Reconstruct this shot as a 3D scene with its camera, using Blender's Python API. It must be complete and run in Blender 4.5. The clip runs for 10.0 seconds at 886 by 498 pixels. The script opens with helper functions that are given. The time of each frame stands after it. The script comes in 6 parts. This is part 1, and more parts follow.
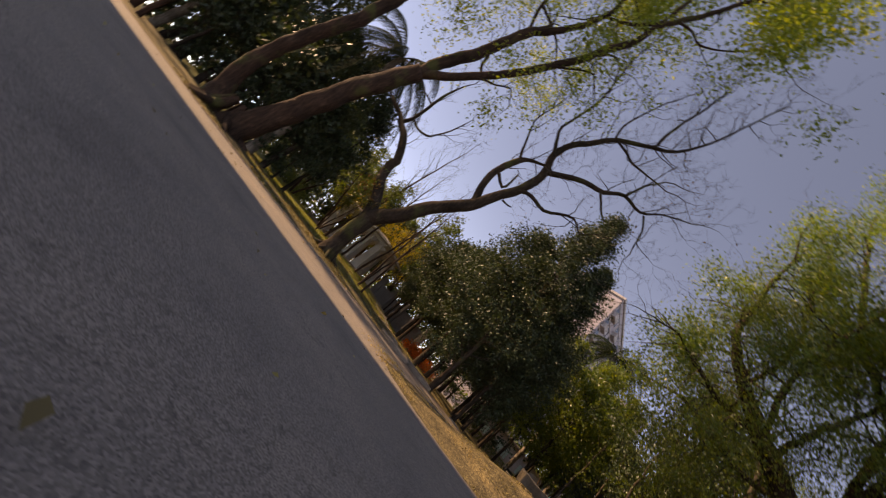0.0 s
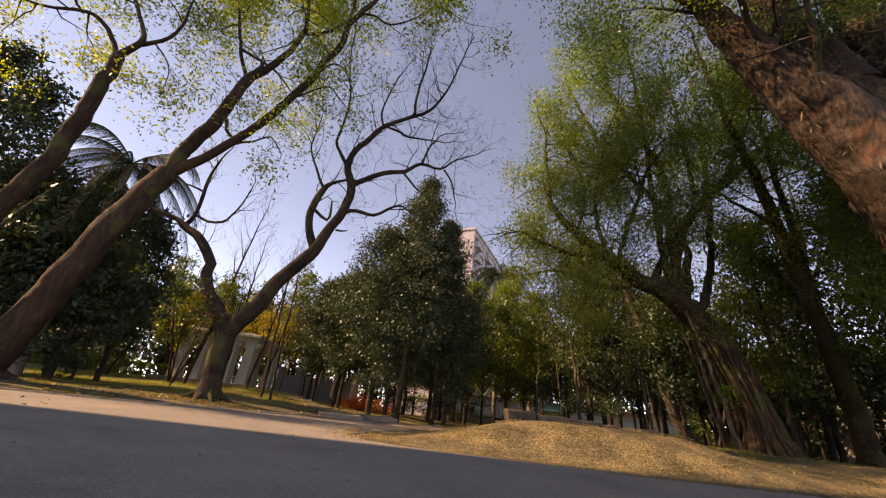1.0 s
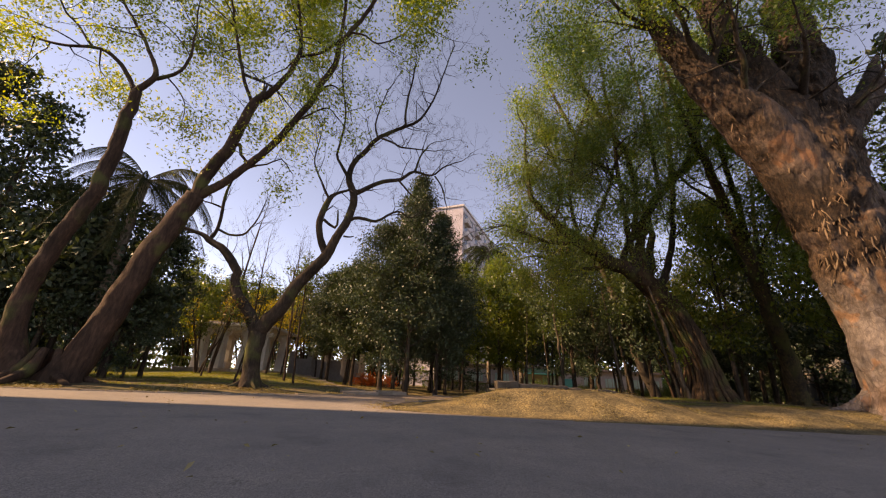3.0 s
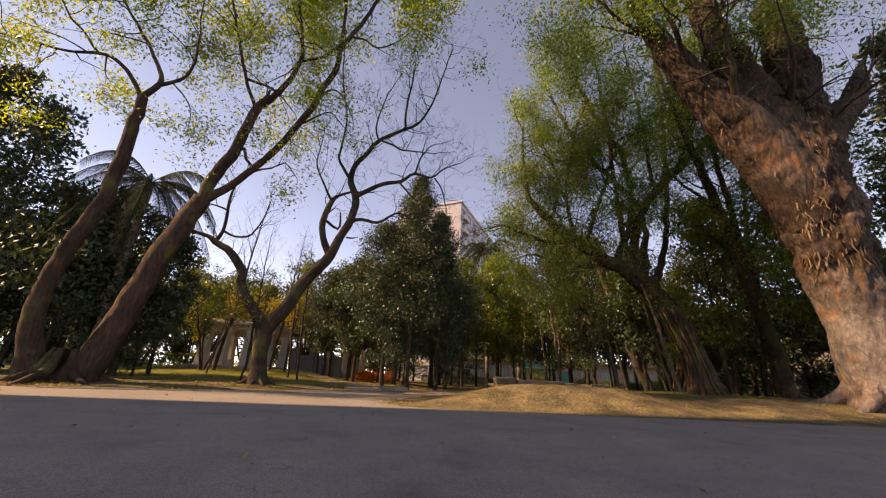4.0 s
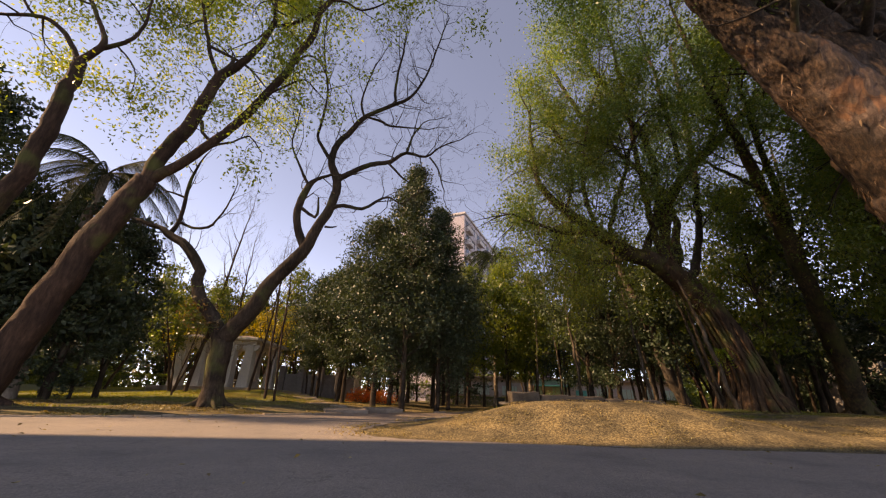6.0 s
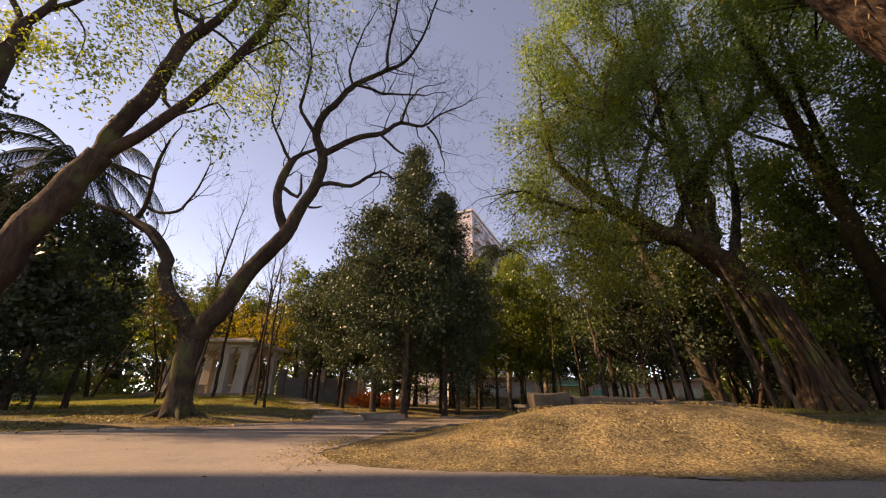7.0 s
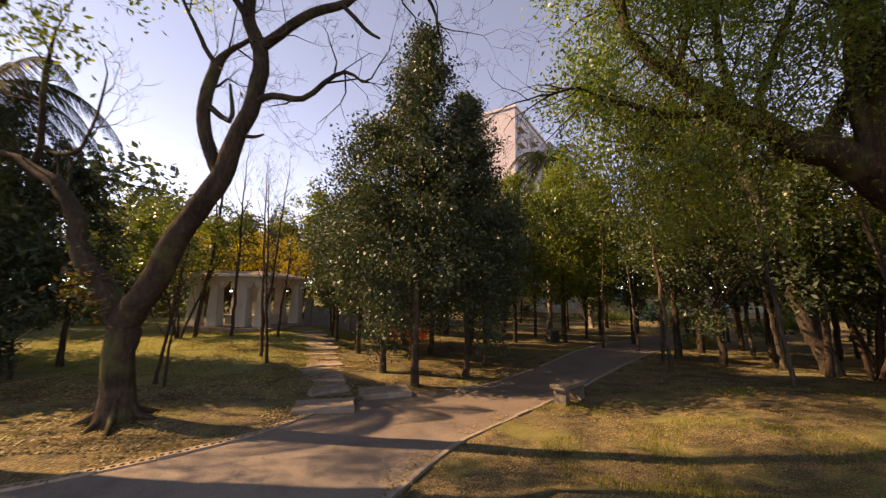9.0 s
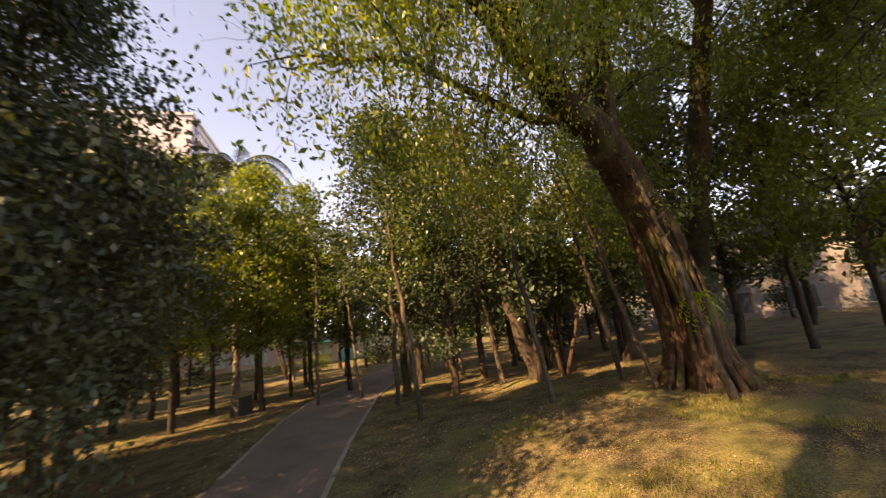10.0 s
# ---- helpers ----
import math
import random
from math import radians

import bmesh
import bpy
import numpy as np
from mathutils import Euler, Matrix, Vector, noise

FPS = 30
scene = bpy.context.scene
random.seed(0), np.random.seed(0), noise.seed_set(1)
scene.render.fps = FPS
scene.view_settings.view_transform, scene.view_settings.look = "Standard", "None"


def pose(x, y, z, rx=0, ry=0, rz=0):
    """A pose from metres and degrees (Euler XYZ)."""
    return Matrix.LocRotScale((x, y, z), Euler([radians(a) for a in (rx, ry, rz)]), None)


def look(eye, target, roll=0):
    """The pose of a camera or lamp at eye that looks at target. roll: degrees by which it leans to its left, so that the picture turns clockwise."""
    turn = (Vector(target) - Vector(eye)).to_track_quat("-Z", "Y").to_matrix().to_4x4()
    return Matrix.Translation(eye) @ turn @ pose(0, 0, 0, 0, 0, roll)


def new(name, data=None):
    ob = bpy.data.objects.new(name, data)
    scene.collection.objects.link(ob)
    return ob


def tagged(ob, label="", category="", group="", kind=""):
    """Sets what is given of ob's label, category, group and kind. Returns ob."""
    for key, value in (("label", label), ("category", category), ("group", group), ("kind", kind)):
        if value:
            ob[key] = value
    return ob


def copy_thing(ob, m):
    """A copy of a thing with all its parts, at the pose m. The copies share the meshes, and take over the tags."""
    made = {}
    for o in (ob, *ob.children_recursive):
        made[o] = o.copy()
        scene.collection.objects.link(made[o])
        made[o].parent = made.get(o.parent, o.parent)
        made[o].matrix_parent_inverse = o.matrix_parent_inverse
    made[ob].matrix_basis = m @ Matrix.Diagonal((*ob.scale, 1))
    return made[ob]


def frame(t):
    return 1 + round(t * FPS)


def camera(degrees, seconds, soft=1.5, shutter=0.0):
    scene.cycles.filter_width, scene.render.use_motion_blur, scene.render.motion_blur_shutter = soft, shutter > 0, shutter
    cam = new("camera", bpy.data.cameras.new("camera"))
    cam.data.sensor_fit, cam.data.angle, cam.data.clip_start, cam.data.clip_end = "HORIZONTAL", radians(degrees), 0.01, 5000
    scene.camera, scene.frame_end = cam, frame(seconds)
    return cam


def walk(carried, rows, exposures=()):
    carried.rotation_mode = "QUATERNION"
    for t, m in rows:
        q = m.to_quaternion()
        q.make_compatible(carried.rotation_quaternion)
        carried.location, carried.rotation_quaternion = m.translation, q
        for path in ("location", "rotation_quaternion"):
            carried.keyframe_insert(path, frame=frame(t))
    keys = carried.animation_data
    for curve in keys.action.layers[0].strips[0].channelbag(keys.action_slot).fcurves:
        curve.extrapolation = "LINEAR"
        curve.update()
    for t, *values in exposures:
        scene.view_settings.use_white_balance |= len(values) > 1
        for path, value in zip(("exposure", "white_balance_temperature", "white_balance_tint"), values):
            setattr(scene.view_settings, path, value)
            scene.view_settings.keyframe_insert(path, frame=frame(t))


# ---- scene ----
# ---- camera: seconds, place, heading, pitch, lean ----
cam = camera(101.5, 10.0, 1.2, 0.12)
PATH = (
    (0.0, -0.218, -1.603, 0.404, -20.16, 13.63, 52.20),
    (0.5, -0.341, -2.107, 0.355, -4.77, 23.34, 14.42),
    (1.0, -0.332, -2.239, 0.421, -0.45, 24.62, 6.68),
    (1.5, -0.333, -2.453, 0.418, 0.26, 23.94, 5.02),
    (2.0, -0.376, -2.924, 0.419, 0.72, 22.91, 3.99),
    (2.5, -0.493, -3.725, 0.470, 1.24, 21.54, 3.22),
    (4.0, -0.724, -4.823, 0.580, 2.10, 19.71, 2.43),
    (4.5, -0.720, -4.547, 0.580, 2.17, 19.94, 2.21),
    (5.0, -0.623, -3.939, 0.540, 1.88, 20.59, 2.05),
    (6.5, -0.244, -1.277, 0.509, 0.58, 22.93, 1.22),
    (7.0, -0.125, -0.479, 0.560, -0.33, 22.74, 0.64),
    (7.5, -0.013, -0.157, 0.592, -1.70, 21.13, 0.01),
    (8.0, 0.232, 0.119, 1.093, -6.64, 16.10, 0.02),
    (8.5, 0.567, 1.017, 2.017, -13.42, 8.85, 0.47),
    (9.0, 0.638, 2.513, 2.681, -7.23, 7.29, 1.00),
    (9.5, 0.715, 5.180, 2.548, 12.07, 9.55, -0.82),
    (10.0, 1.356, 8.298, 2.324, 40.17, 12.40, -7.17),
)


def aimed(x, y, z, heading, pitch, lean):
    h, p = radians(heading), radians(pitch)
    ahead = Vector((math.sin(h) * math.cos(p), math.cos(h) * math.cos(p), math.sin(p)))
    return look((x, y, z), Vector((x, y, z)) + ahead, lean)


walk(cam, [(row[0], aimed(*row[1:])) for row in PATH], [(0.0, 0.66, 13800, 27), (0.4, 1.08, 14000, 27), (7.0, 1.08, 14000, 28), (8.0, 1.14, 14200, 28), (8.5, 1.08, 14400, 28), (9.0, 1.18, 14800, 28), (9.5, 1.26, 15400, 28), (10.0, 1.98, 18500, 28)])

# ---- light ----
SUN_AZ, SUN_EL = -94.0, 36.0
world = bpy.data.worlds.new("sky")
scene.world = world
world.use_nodes = True
wn, wl = world.node_tree.nodes, world.node_tree.links
sky = wn.new("ShaderNodeTexSky")
sky.sky_type, sky.sun_disc = "NISHITA", False
sky.sun_elevation, sky.sun_rotation = radians(SUN_EL), radians(SUN_AZ)
sky.altitude = 3200
sky.air_density, sky.dust_density, sky.ozone_density = 0.42, 0.0, 1.6
wl.new(sky.outputs[0], wn["Background"].inputs[0])
wn["Background"].inputs[1].default_value = 0.38

sun = new("sun", bpy.data.lights.new("sun", "SUN"))
sun.data.energy, sun.data.angle, sun.data.color = 4.1, radians(0.55), (1.0, 0.92, 0.8)
to_sun = Vector((math.sin(radians(SUN_AZ)) * math.cos(radians(SUN_EL)), math.cos(radians(SUN_AZ)) * math.cos(radians(SUN_EL)), math.sin(radians(SUN_EL))))
sun.matrix_world = look((0, 0, 60), Vector((0, 0, 60)) - to_sun)


# ---- materials ----
def material(name, rough=0.8, metal=0.0, spec=0.5):
    m = bpy.data.materials.new(name)
    m.use_nodes = True
    b = m.node_tree.nodes["Principled BSDF"]
    b.inputs["Roughness"].default_value = rough
    b.inputs["Metallic"].default_value = metal
    b.inputs["Specular IOR Level"].default_value = spec
    return m, m.node_tree.nodes, m.node_tree.links, b


def mapped(n, l, kind, scale, stretch=(1, 1, 1), **kw):
    """A texture in object space, in metres."""
    co = n.new("ShaderNodeTexCoord")
    mp = n.new("ShaderNodeMapping")
    mp.inputs["Scale"].default_value = stretch
    tex = n.new(kind)
    l.new(co.outputs["Object"], mp.inputs[0])
    l.new(mp.outputs[0], tex.inputs["Vector"])
    tex.inputs["Scale"].default_value = scale
    for key, v in kw.items():
        tex.inputs[key].default_value = v
    return tex


def ramp(n, l, source, stops):
    r = n.new("ShaderNodeValToRGB")
    while len(r.color_ramp.elements) < len(stops):
        r.color_ramp.elements.new(0.5)
    for e, (at, c) in zip(r.color_ramp.elements, stops):
        e.position, e.color = at, (*c, 1)
    l.new(source, r.inputs[0])
    return r.outputs[0]


def mix(n, l, fac, a, b, mode="MIX"):
    x = n.new("ShaderNodeMix")
    x.data_type, x.blend_type = "RGBA", mode
    for socket, v in ((x.inputs[0], fac), (x.inputs[6], a), (x.inputs[7], b)):
        if isinstance(v, (int, float)):
            socket.default_value = v
        elif isinstance(v, tuple):
            socket.default_value = (*v, 1)
        else:
            l.new(v, socket)
    return x.outputs[2]


def relief(n, l, b, height, strength, distance):
    bump = n.new("ShaderNodeBump")
    bump.inputs["Strength"].default_value, bump.inputs["Distance"].default_value = strength, distance
    l.new(height, bump.inputs["Height"])
    l.new(bump.outputs[0], b.inputs["Normal"])


def bark_material(name, dark, mid, light, scale=5.0, long=0.18, moss=0.0, strength=0.9, depth=0.03):
    m, n, l, b = material(name, 0.9, spec=0.2)
    grain = mapped(n, l, "ShaderNodeTexNoise", scale * 3, (1, 1, long), Detail=8.0, Roughness=0.7)
    big = mapped(n, l, "ShaderNodeTexNoise", scale * 0.25, Detail=4.0)
    c1 = ramp(n, l, grain.outputs[0], ((0.3, dark), (0.52, mid), (0.75, light)))
    c2 = ramp(n, l, big.outputs[0], ((0.35, (0.55, 0.55, 0.55)), (0.65, (1.15, 1.1, 1.05))))
    c = mix(n, l, 1.0, c1, c2, "MULTIPLY")
    if moss:
        patch = mapped(n, l, "ShaderNodeTexNoise", 1.3, Detail=6.0)
        f = ramp(n, l, patch.outputs[0], ((0.55 - moss * 0.2, (0, 0, 0)), (0.75, (1, 1, 1))))
        c = mix(n, l, f, c, (0.09, 0.1, 0.03))
    l.new(c, b.inputs["Base Color"])
    relief(n, l, b, grain.outputs[0], strength, depth)
    return m


def leaf_material(name, colours, shine=0.35, through_light=0.4, spec=0.5):
    """Leaves: a waxy face and light that shines through, varied leaf by leaf."""
    m, n, l, b = material(name, shine, spec=spec)
    geo = n.new("ShaderNodeNewGeometry")
    k = len(colours) - 1
    c = ramp(n, l, geo.outputs["Random Per Island"], tuple((i / k, col) for i, col in enumerate(colours)))
    patch = mapped(n, l, "ShaderNodeTexNoise", 0.7, Detail=3.0)
    v = ramp(n, l, patch.outputs[0], ((0.3, (0.65, 0.7, 0.6)), (0.7, (1.3, 1.2, 1.1))))
    c = mix(n, l, 1.0, c, v, "MULTIPLY")
    l.new(c, b.inputs["Base Color"])
    tr = n.new("ShaderNodeBsdfTranslucent")
    warm = mix(n, l, 1.0, c, (1.9, 1.75, 0.6), "MULTIPLY")
    l.new(warm, tr.inputs[0])
    mx = n.new("ShaderNodeMixShader")
    mx.inputs[0].default_value = through_light
    l.new(b.outputs[0], mx.inputs[1])
    l.new(tr.outputs[0], mx.inputs[2])
    l.new(mx.outputs[0], n["Material Output"].inputs[0])
    return m


def plain_material(name, colour, rough=0.8, vary=0.25, scale=3.0, bump=0.2, metal=0.0):
    m, n, l, b = material(name, rough, metal)
    a = mapped(n, l, "ShaderNodeTexNoise", scale, Detail=8.0, Roughness=0.65)
    f = mapped(n, l, "ShaderNodeTexNoise", scale * 14, Detail=5.0)
    lo, hi = tuple(v * (1 - vary) for v in colour), tuple(min(1, v * (1 + vary)) for v in colour)
    c = ramp(n, l, a.outputs[0], ((0.3, lo), (0.7, hi)))
    g = ramp(n, l, f.outputs[0], ((0.3, (0.82, 0.82, 0.82)), (0.7, (1.12, 1.12, 1.12))))
    l.new(mix(n, l, 1.0, c, g, "MULTIPLY"), b.inputs["Base Color"])
    relief(n, l, b, f.outputs[0], bump, 0.01)
    return m


BARK_BROWN = bark_material("brown bark", (0.026, 0.016, 0.012), (0.066, 0.038, 0.027), (0.125, 0.074, 0.05), 5, moss=0.1)
BARK_GREY = bark_material("grey-brown bark", (0.022, 0.015, 0.011), (0.052, 0.036, 0.026), (0.11, 0.08, 0.06), 6, moss=0.15)
BARK_FIG = bark_material("fig bark", (0.018, 0.011, 0.008), (0.072, 0.042, 0.026), (0.21, 0.13, 0.08), 5, 0.06, moss=0.1)
BARK_PALE = bark_material("pale bark", (0.12, 0.09, 0.07), (0.26, 0.21, 0.17), (0.42, 0.36, 0.3), 5, 0.3)
LEAF_CAMPHOR = leaf_material("yellow-green leaves", ((0.13, 0.2, 0.05), (0.185, 0.25, 0.065), (0.26, 0.29, 0.08), (0.095, 0.155, 0.04)), 0.4, 0.6)
LEAF_DARK = leaf_material("dark waxy leaves", ((0.026, 0.047, 0.034), (0.035, 0.06, 0.037), (0.055, 0.08, 0.042), (0.03, 0.051, 0.037)), 0.46, 0.18, 0.36)
LEAF_MID = leaf_material("mid green leaves", ((0.06, 0.098, 0.027), (0.095, 0.138, 0.036), (0.05, 0.087, 0.027), (0.14, 0.17, 0.042)), 0.35, 0.4)
LEAF_FIG = leaf_material("fig leaves", ((0.085, 0.155, 0.06), (0.13, 0.21, 0.068), (0.07, 0.125, 0.058), (0.21, 0.25, 0.062)), 0.38, 0.54)
LEAF_YELLOW = leaf_material("yellow leaves", ((0.32, 0.25, 0.03), (0.22, 0.2, 0.03), (0.4, 0.3, 0.04), (0.12, 0.13, 0.03)), 0.5, 0.45)
LEAF_RED = leaf_material("orange red leaves", ((0.5, 0.07, 0.02), (0.45, 0.14, 0.03), (0.3, 0.05, 0.02)), 0.5, 0.45)
LEAF_SLIM = leaf_material("bright green leaves", ((0.085, 0.135, 0.028), (0.13, 0.175, 0.034), (0.062, 0.105, 0.028), (0.18, 0.2, 0.04)), 0.4, 0.48)
LEAF_PALM = leaf_material("palm leaves", ((0.016, 0.026, 0.015), (0.024, 0.034, 0.017), (0.034, 0.042, 0.02)), 0.8, 0.12, 0.05)
LEAF_DEAD = leaf_material("withered brown leaves", ((0.16, 0.09, 0.04), (0.1, 0.06, 0.03), (0.22, 0.13, 0.05)), 0.6, 0.3)
LITTER = leaf_material("fallen leaves", ((0.29, 0.23, 0.11), (0.17, 0.125, 0.068), (0.4, 0.335, 0.195), (0.11, 0.078, 0.046), (0.27, 0.22, 0.085), (0.29, 0.195, 0.08)), 0.6, 0.15, 0.3)
GRASS = leaf_material("grass blades", ((0.11, 0.13, 0.035), (0.165, 0.18, 0.05), (0.24, 0.23, 0.085)), 0.5, 0.4, 0.3)
BARK_LICHEN = bark_material("lichen-stained bark", (0.03, 0.022, 0.016), (0.08, 0.06, 0.042), (0.2, 0.13, 0.06), 4, 0.4, moss=0.3)
LEAF_FERN = leaf_material("fern leaves", ((0.2, 0.3, 0.03), (0.28, 0.36, 0.05), (0.15, 0.24, 0.03)), 0.45, 0.45)
BARK_STEM = bark_material("greyish stem bark", (0.035, 0.028, 0.022), (0.08, 0.062, 0.048), (0.16, 0.128, 0.1), 5, 0.3)
FLAKE = leaf_material("curling bark flakes", ((0.04, 0.025, 0.017), (0.09, 0.053, 0.034), (0.15, 0.095, 0.064), (0.22, 0.15, 0.11), (0.07, 0.042, 0.028)), 0.85, 0.03, 0.2)
TWIG = bark_material("dark twig", (0.03, 0.024, 0.02), (0.07, 0.055, 0.045), (0.12, 0.1, 0.08), 8)


# ---- mesh tools ----
class Shape:
    """Collects vertices and faces of one mesh."""

    def __init__(self):
        self.v, self.f, self.n = [], [], 0

    def add(self, verts, faces):
        self.v.append(np.asarray(verts, float))
        self.f += [tuple(i + self.n for i in q) for q in faces]
        self.n += len(verts)

    def mesh(self, name, mat, smooth=True):
        me = bpy.data.meshes.new(name)
        me.from_pydata(np.concatenate(self.v).tolist() if self.v else [], [], self.f)
        me.materials.append(mat)
        me.polygons.foreach_set("use_smooth", [smooth] * len(me.polygons))
        me.update()
        return me


def part(name, data, mat, parent=None, label="", smooth=True):
    """One mesh object, a part of its parent when one is given."""
    if isinstance(data, Shape):
        data = data.mesh(name, mat, smooth)
    elif isinstance(data, bmesh.types.BMesh):
        me = bpy.data.meshes.new(name)
        data.to_mesh(me)
        data.free()
        me.materials.append(mat)
        data = me
    many = {"twigs": "twig", "branches": "branch", "leaflets": "leaflet", "crown": "crown", "foliage": "foliage", "epiphyte": "epiphyte", "fern": "fern", "bark_flake": "bark_flake"}
    ob = new(many.get(name, name), data)
    if name in many:
        tagged(ob, kind="stuff")
    if parent:
        ob.parent = parent
    return tagged(ob, label)


def curve_points(pts, step=0.35):
    """A smooth line through control points (x, y, z, radius)."""
    p = np.asarray(pts, float)
    q = np.vstack([2 * p[0] - p[1], p, 2 * p[-1] - p[-2]])
    out = []
    for i in range(1, len(q) - 2):
        a, b, c, d = q[i - 1 : i + 3]
        k = max(2, int(np.linalg.norm((c - b)[:3]) / step))
        for s in np.arange(k) / k:
            out.append(0.5 * (2 * b + (c - a) * s + (2 * a - 5 * b + 4 * c - d) * s * s + (3 * b - a - 3 * c + d) * s**3))
    out.append(p[-1])
    return np.array(out)


def tube(shape, line, sides=8, rough=0.0, seed=0):
    """A tapered limb along a line of (x, y, z, radius)."""
    line = np.asarray(line, float)
    p, r = line[:, :3], np.maximum(line[:, 3], 0.002)
    t = np.gradient(p, axis=0)
    t /= np.linalg.norm(t, axis=1, keepdims=True) + 1e-9
    ref = np.array([1.0, 0, 0]) if abs(t[0, 0]) < 0.8 else np.array([0, 1.0, 0])
    us = []
    for k in range(len(p)):
        ref = ref - t[k] * (ref @ t[k])
        ref /= np.linalg.norm(ref) + 1e-9
        us.append(ref)
    u = np.array(us)
    w = np.cross(t, u)
    a = np.arange(sides) * 2 * math.pi / sides
    rr = r[:, None] * np.ones(sides)
    if rough:
        g = np.random.default_rng(seed)
        ridge = 1 + rough * g.normal(size=sides)[None, :] + rough * 0.6 * g.normal(size=(len(p), sides))
        rr = rr * np.clip(ridge, 0.6, 1.5)
    v = p[:, None] + rr[..., None] * (np.cos(a)[None, :, None] * u[:, None] + np.sin(a)[None, :, None] * w[:, None])
    f = []
    for k in range(len(p) - 1):
        for j in range(sides):
            j2 = (j + 1) % sides
            f.append((k * sides + j, k * sides + j2, (k + 1) * sides + j2, (k + 1) * sides + j))
    f.append(tuple(range((len(p) - 1) * sides, len(p) * sides)))
    shape.add(v.reshape(-1, 3), f)


def unit(v):
    return v / (np.linalg.norm(v) + 1e-9)


def sprout(shape, g, start, way, length, radius, depth, tips, bend=0.35, split=3, lift=0.1, sides=5, ratio=0.62):
    """A branch that wanders, and its own branches."""
    k = max(3, int(length / 0.3)) if depth else 3
    k = min(k, 9 if sides > 4 else 5)
    p, d, line, spots = np.array(start, float), unit(np.array(way, float)), [], []
    for i in range(k + 1):
        line.append((*p, radius * (1 - 0.75 * i / k)))
        spots.append((p.copy(), d.copy(), radius * (1 - 0.75 * i / k)))
        d = unit(d + g.normal(size=3) * bend * 0.45 + np.array([0, 0, lift * 0.5]))
        p = p + d * length / k
    tube(shape, line, sides if depth else 3)
    tips.append((spots[-1][0], spots[-1][1]))
    if depth:
        for i in range(split):
            q, e, r = spots[min(k, 1 + int((0.3 + 0.7 * (i + g.random()) / split) * k))]
            side = unit(np.cross(e, g.normal(size=3)))
            sprout(shape, g, q, unit(e * 0.75 + side * (0.6 + 0.5 * g.random())), length * ratio * (0.7 + 0.5 * g.random()), max(r * 0.6, 0.004), depth - 1, tips, bend, split, lift, max(3, sides - 1), ratio)


def leaves(places, g, size, spread=1.0, droop=0.2, wide=0.45):
    """Small pointed leaves, one at each place: a bent rhomb each."""
    places = np.asarray(places, float)
    n = len(places)
    d = g.normal(size=(n, 3))
    d[:, 2] -= droop * 2
    d /= np.linalg.norm(d, axis=1, keepdims=True)
    s = np.cross(d, g.normal(size=(n, 3)) * (1, 1, 0.5) + np.array([0, 0, 0.8]))
    s /= np.linalg.norm(s, axis=1, keepdims=True) + 1e-9
    length = size * (0.65 + 0.7 * g.random(n))[:, None]
    fold = np.cross(d, s) * length * 0.12
    v = np.stack([places - d * length * 0.5, places + s * length * wide * 0.5 + fold, places + d * length * 0.5, places - s * length * wide * 0.5 + fold], 1)
    return v.reshape(-1, 3)


def leaf_mesh(name, verts, mat):
    n = len(verts) // 4
    me = bpy.data.meshes.new(name)
    me.vertices.add(4 * n)
    me.vertices.foreach_set("co", verts.astype(np.float32).ravel())
    me.loops.add(4 * n)
    me.loops.foreach_set("vertex_index", np.arange(4 * n, dtype=np.int32))
    me.polygons.add(n)
    me.polygons.foreach_set("loop_start", np.arange(0, 4 * n, 4, dtype=np.int32))
    me.materials.append(mat)
    me.update(calc_edges=True)
    return me


def clumps(g, centres, count, sigma):
    """Points in soft clumps round the centres."""
    c = np.asarray(centres, float)
    c = np.repeat(c, count, axis=0)
    return c + g.normal(size=c.shape) * sigma * (1, 1, 0.75)


def thing(name, label, category, group="", at=(0, 0, 0)):
    ob = new(name)
    ob.matrix_world = Matrix.Translation(at)
    return tagged(ob, label, category, group)


# ---- the ground ----
def line2(pts, step=0.4):
    return curve_points([(x, y, 0, 0) for x, y in pts], step)[:, :2]


PATH_LEFT = line2(((-60, 4.2), (-20, 4.5), (-11, 4.7), (-8, 5.3), (-5.6, 7.1), (-3.9, 9.0), (-3.1, 10.9), (-1.8, 12.6), (0.4, 13.9), (2.4, 17.0), (5.4, 22.5), (10.0, 28.5), (17.0, 35.0)))
PATH_RIGHT = line2(((60, 2.8), (8, 2.85), (2, 2.95), (-0.4, 3.15), (-1.4, 3.9), (-1.25, 6.2), (-0.6, 7.7), (0.15, 9.6), (1.6, 11.7), (3.1, 13.8), (6.2, 18.6), (10.4, 24.2), (17.5, 31.0)))


def resample(p, n):
    s = np.r_[0, np.cumsum(np.linalg.norm(np.diff(p, axis=0), axis=1))]
    u = np.linspace(0, s[-1], n)
    return np.stack([np.interp(u, s, p[:, 0]), np.interp(u, s, p[:, 1])], 1)


def smooth(a, b, x):
    s = np.clip((x - a) / (b - a), 0, 1)
    return s * s * (3 - 2 * s)


ROAD_RING = np.vstack([PATH_LEFT, PATH_RIGHT[::-1], [[60, -60], [-60, -60]]])


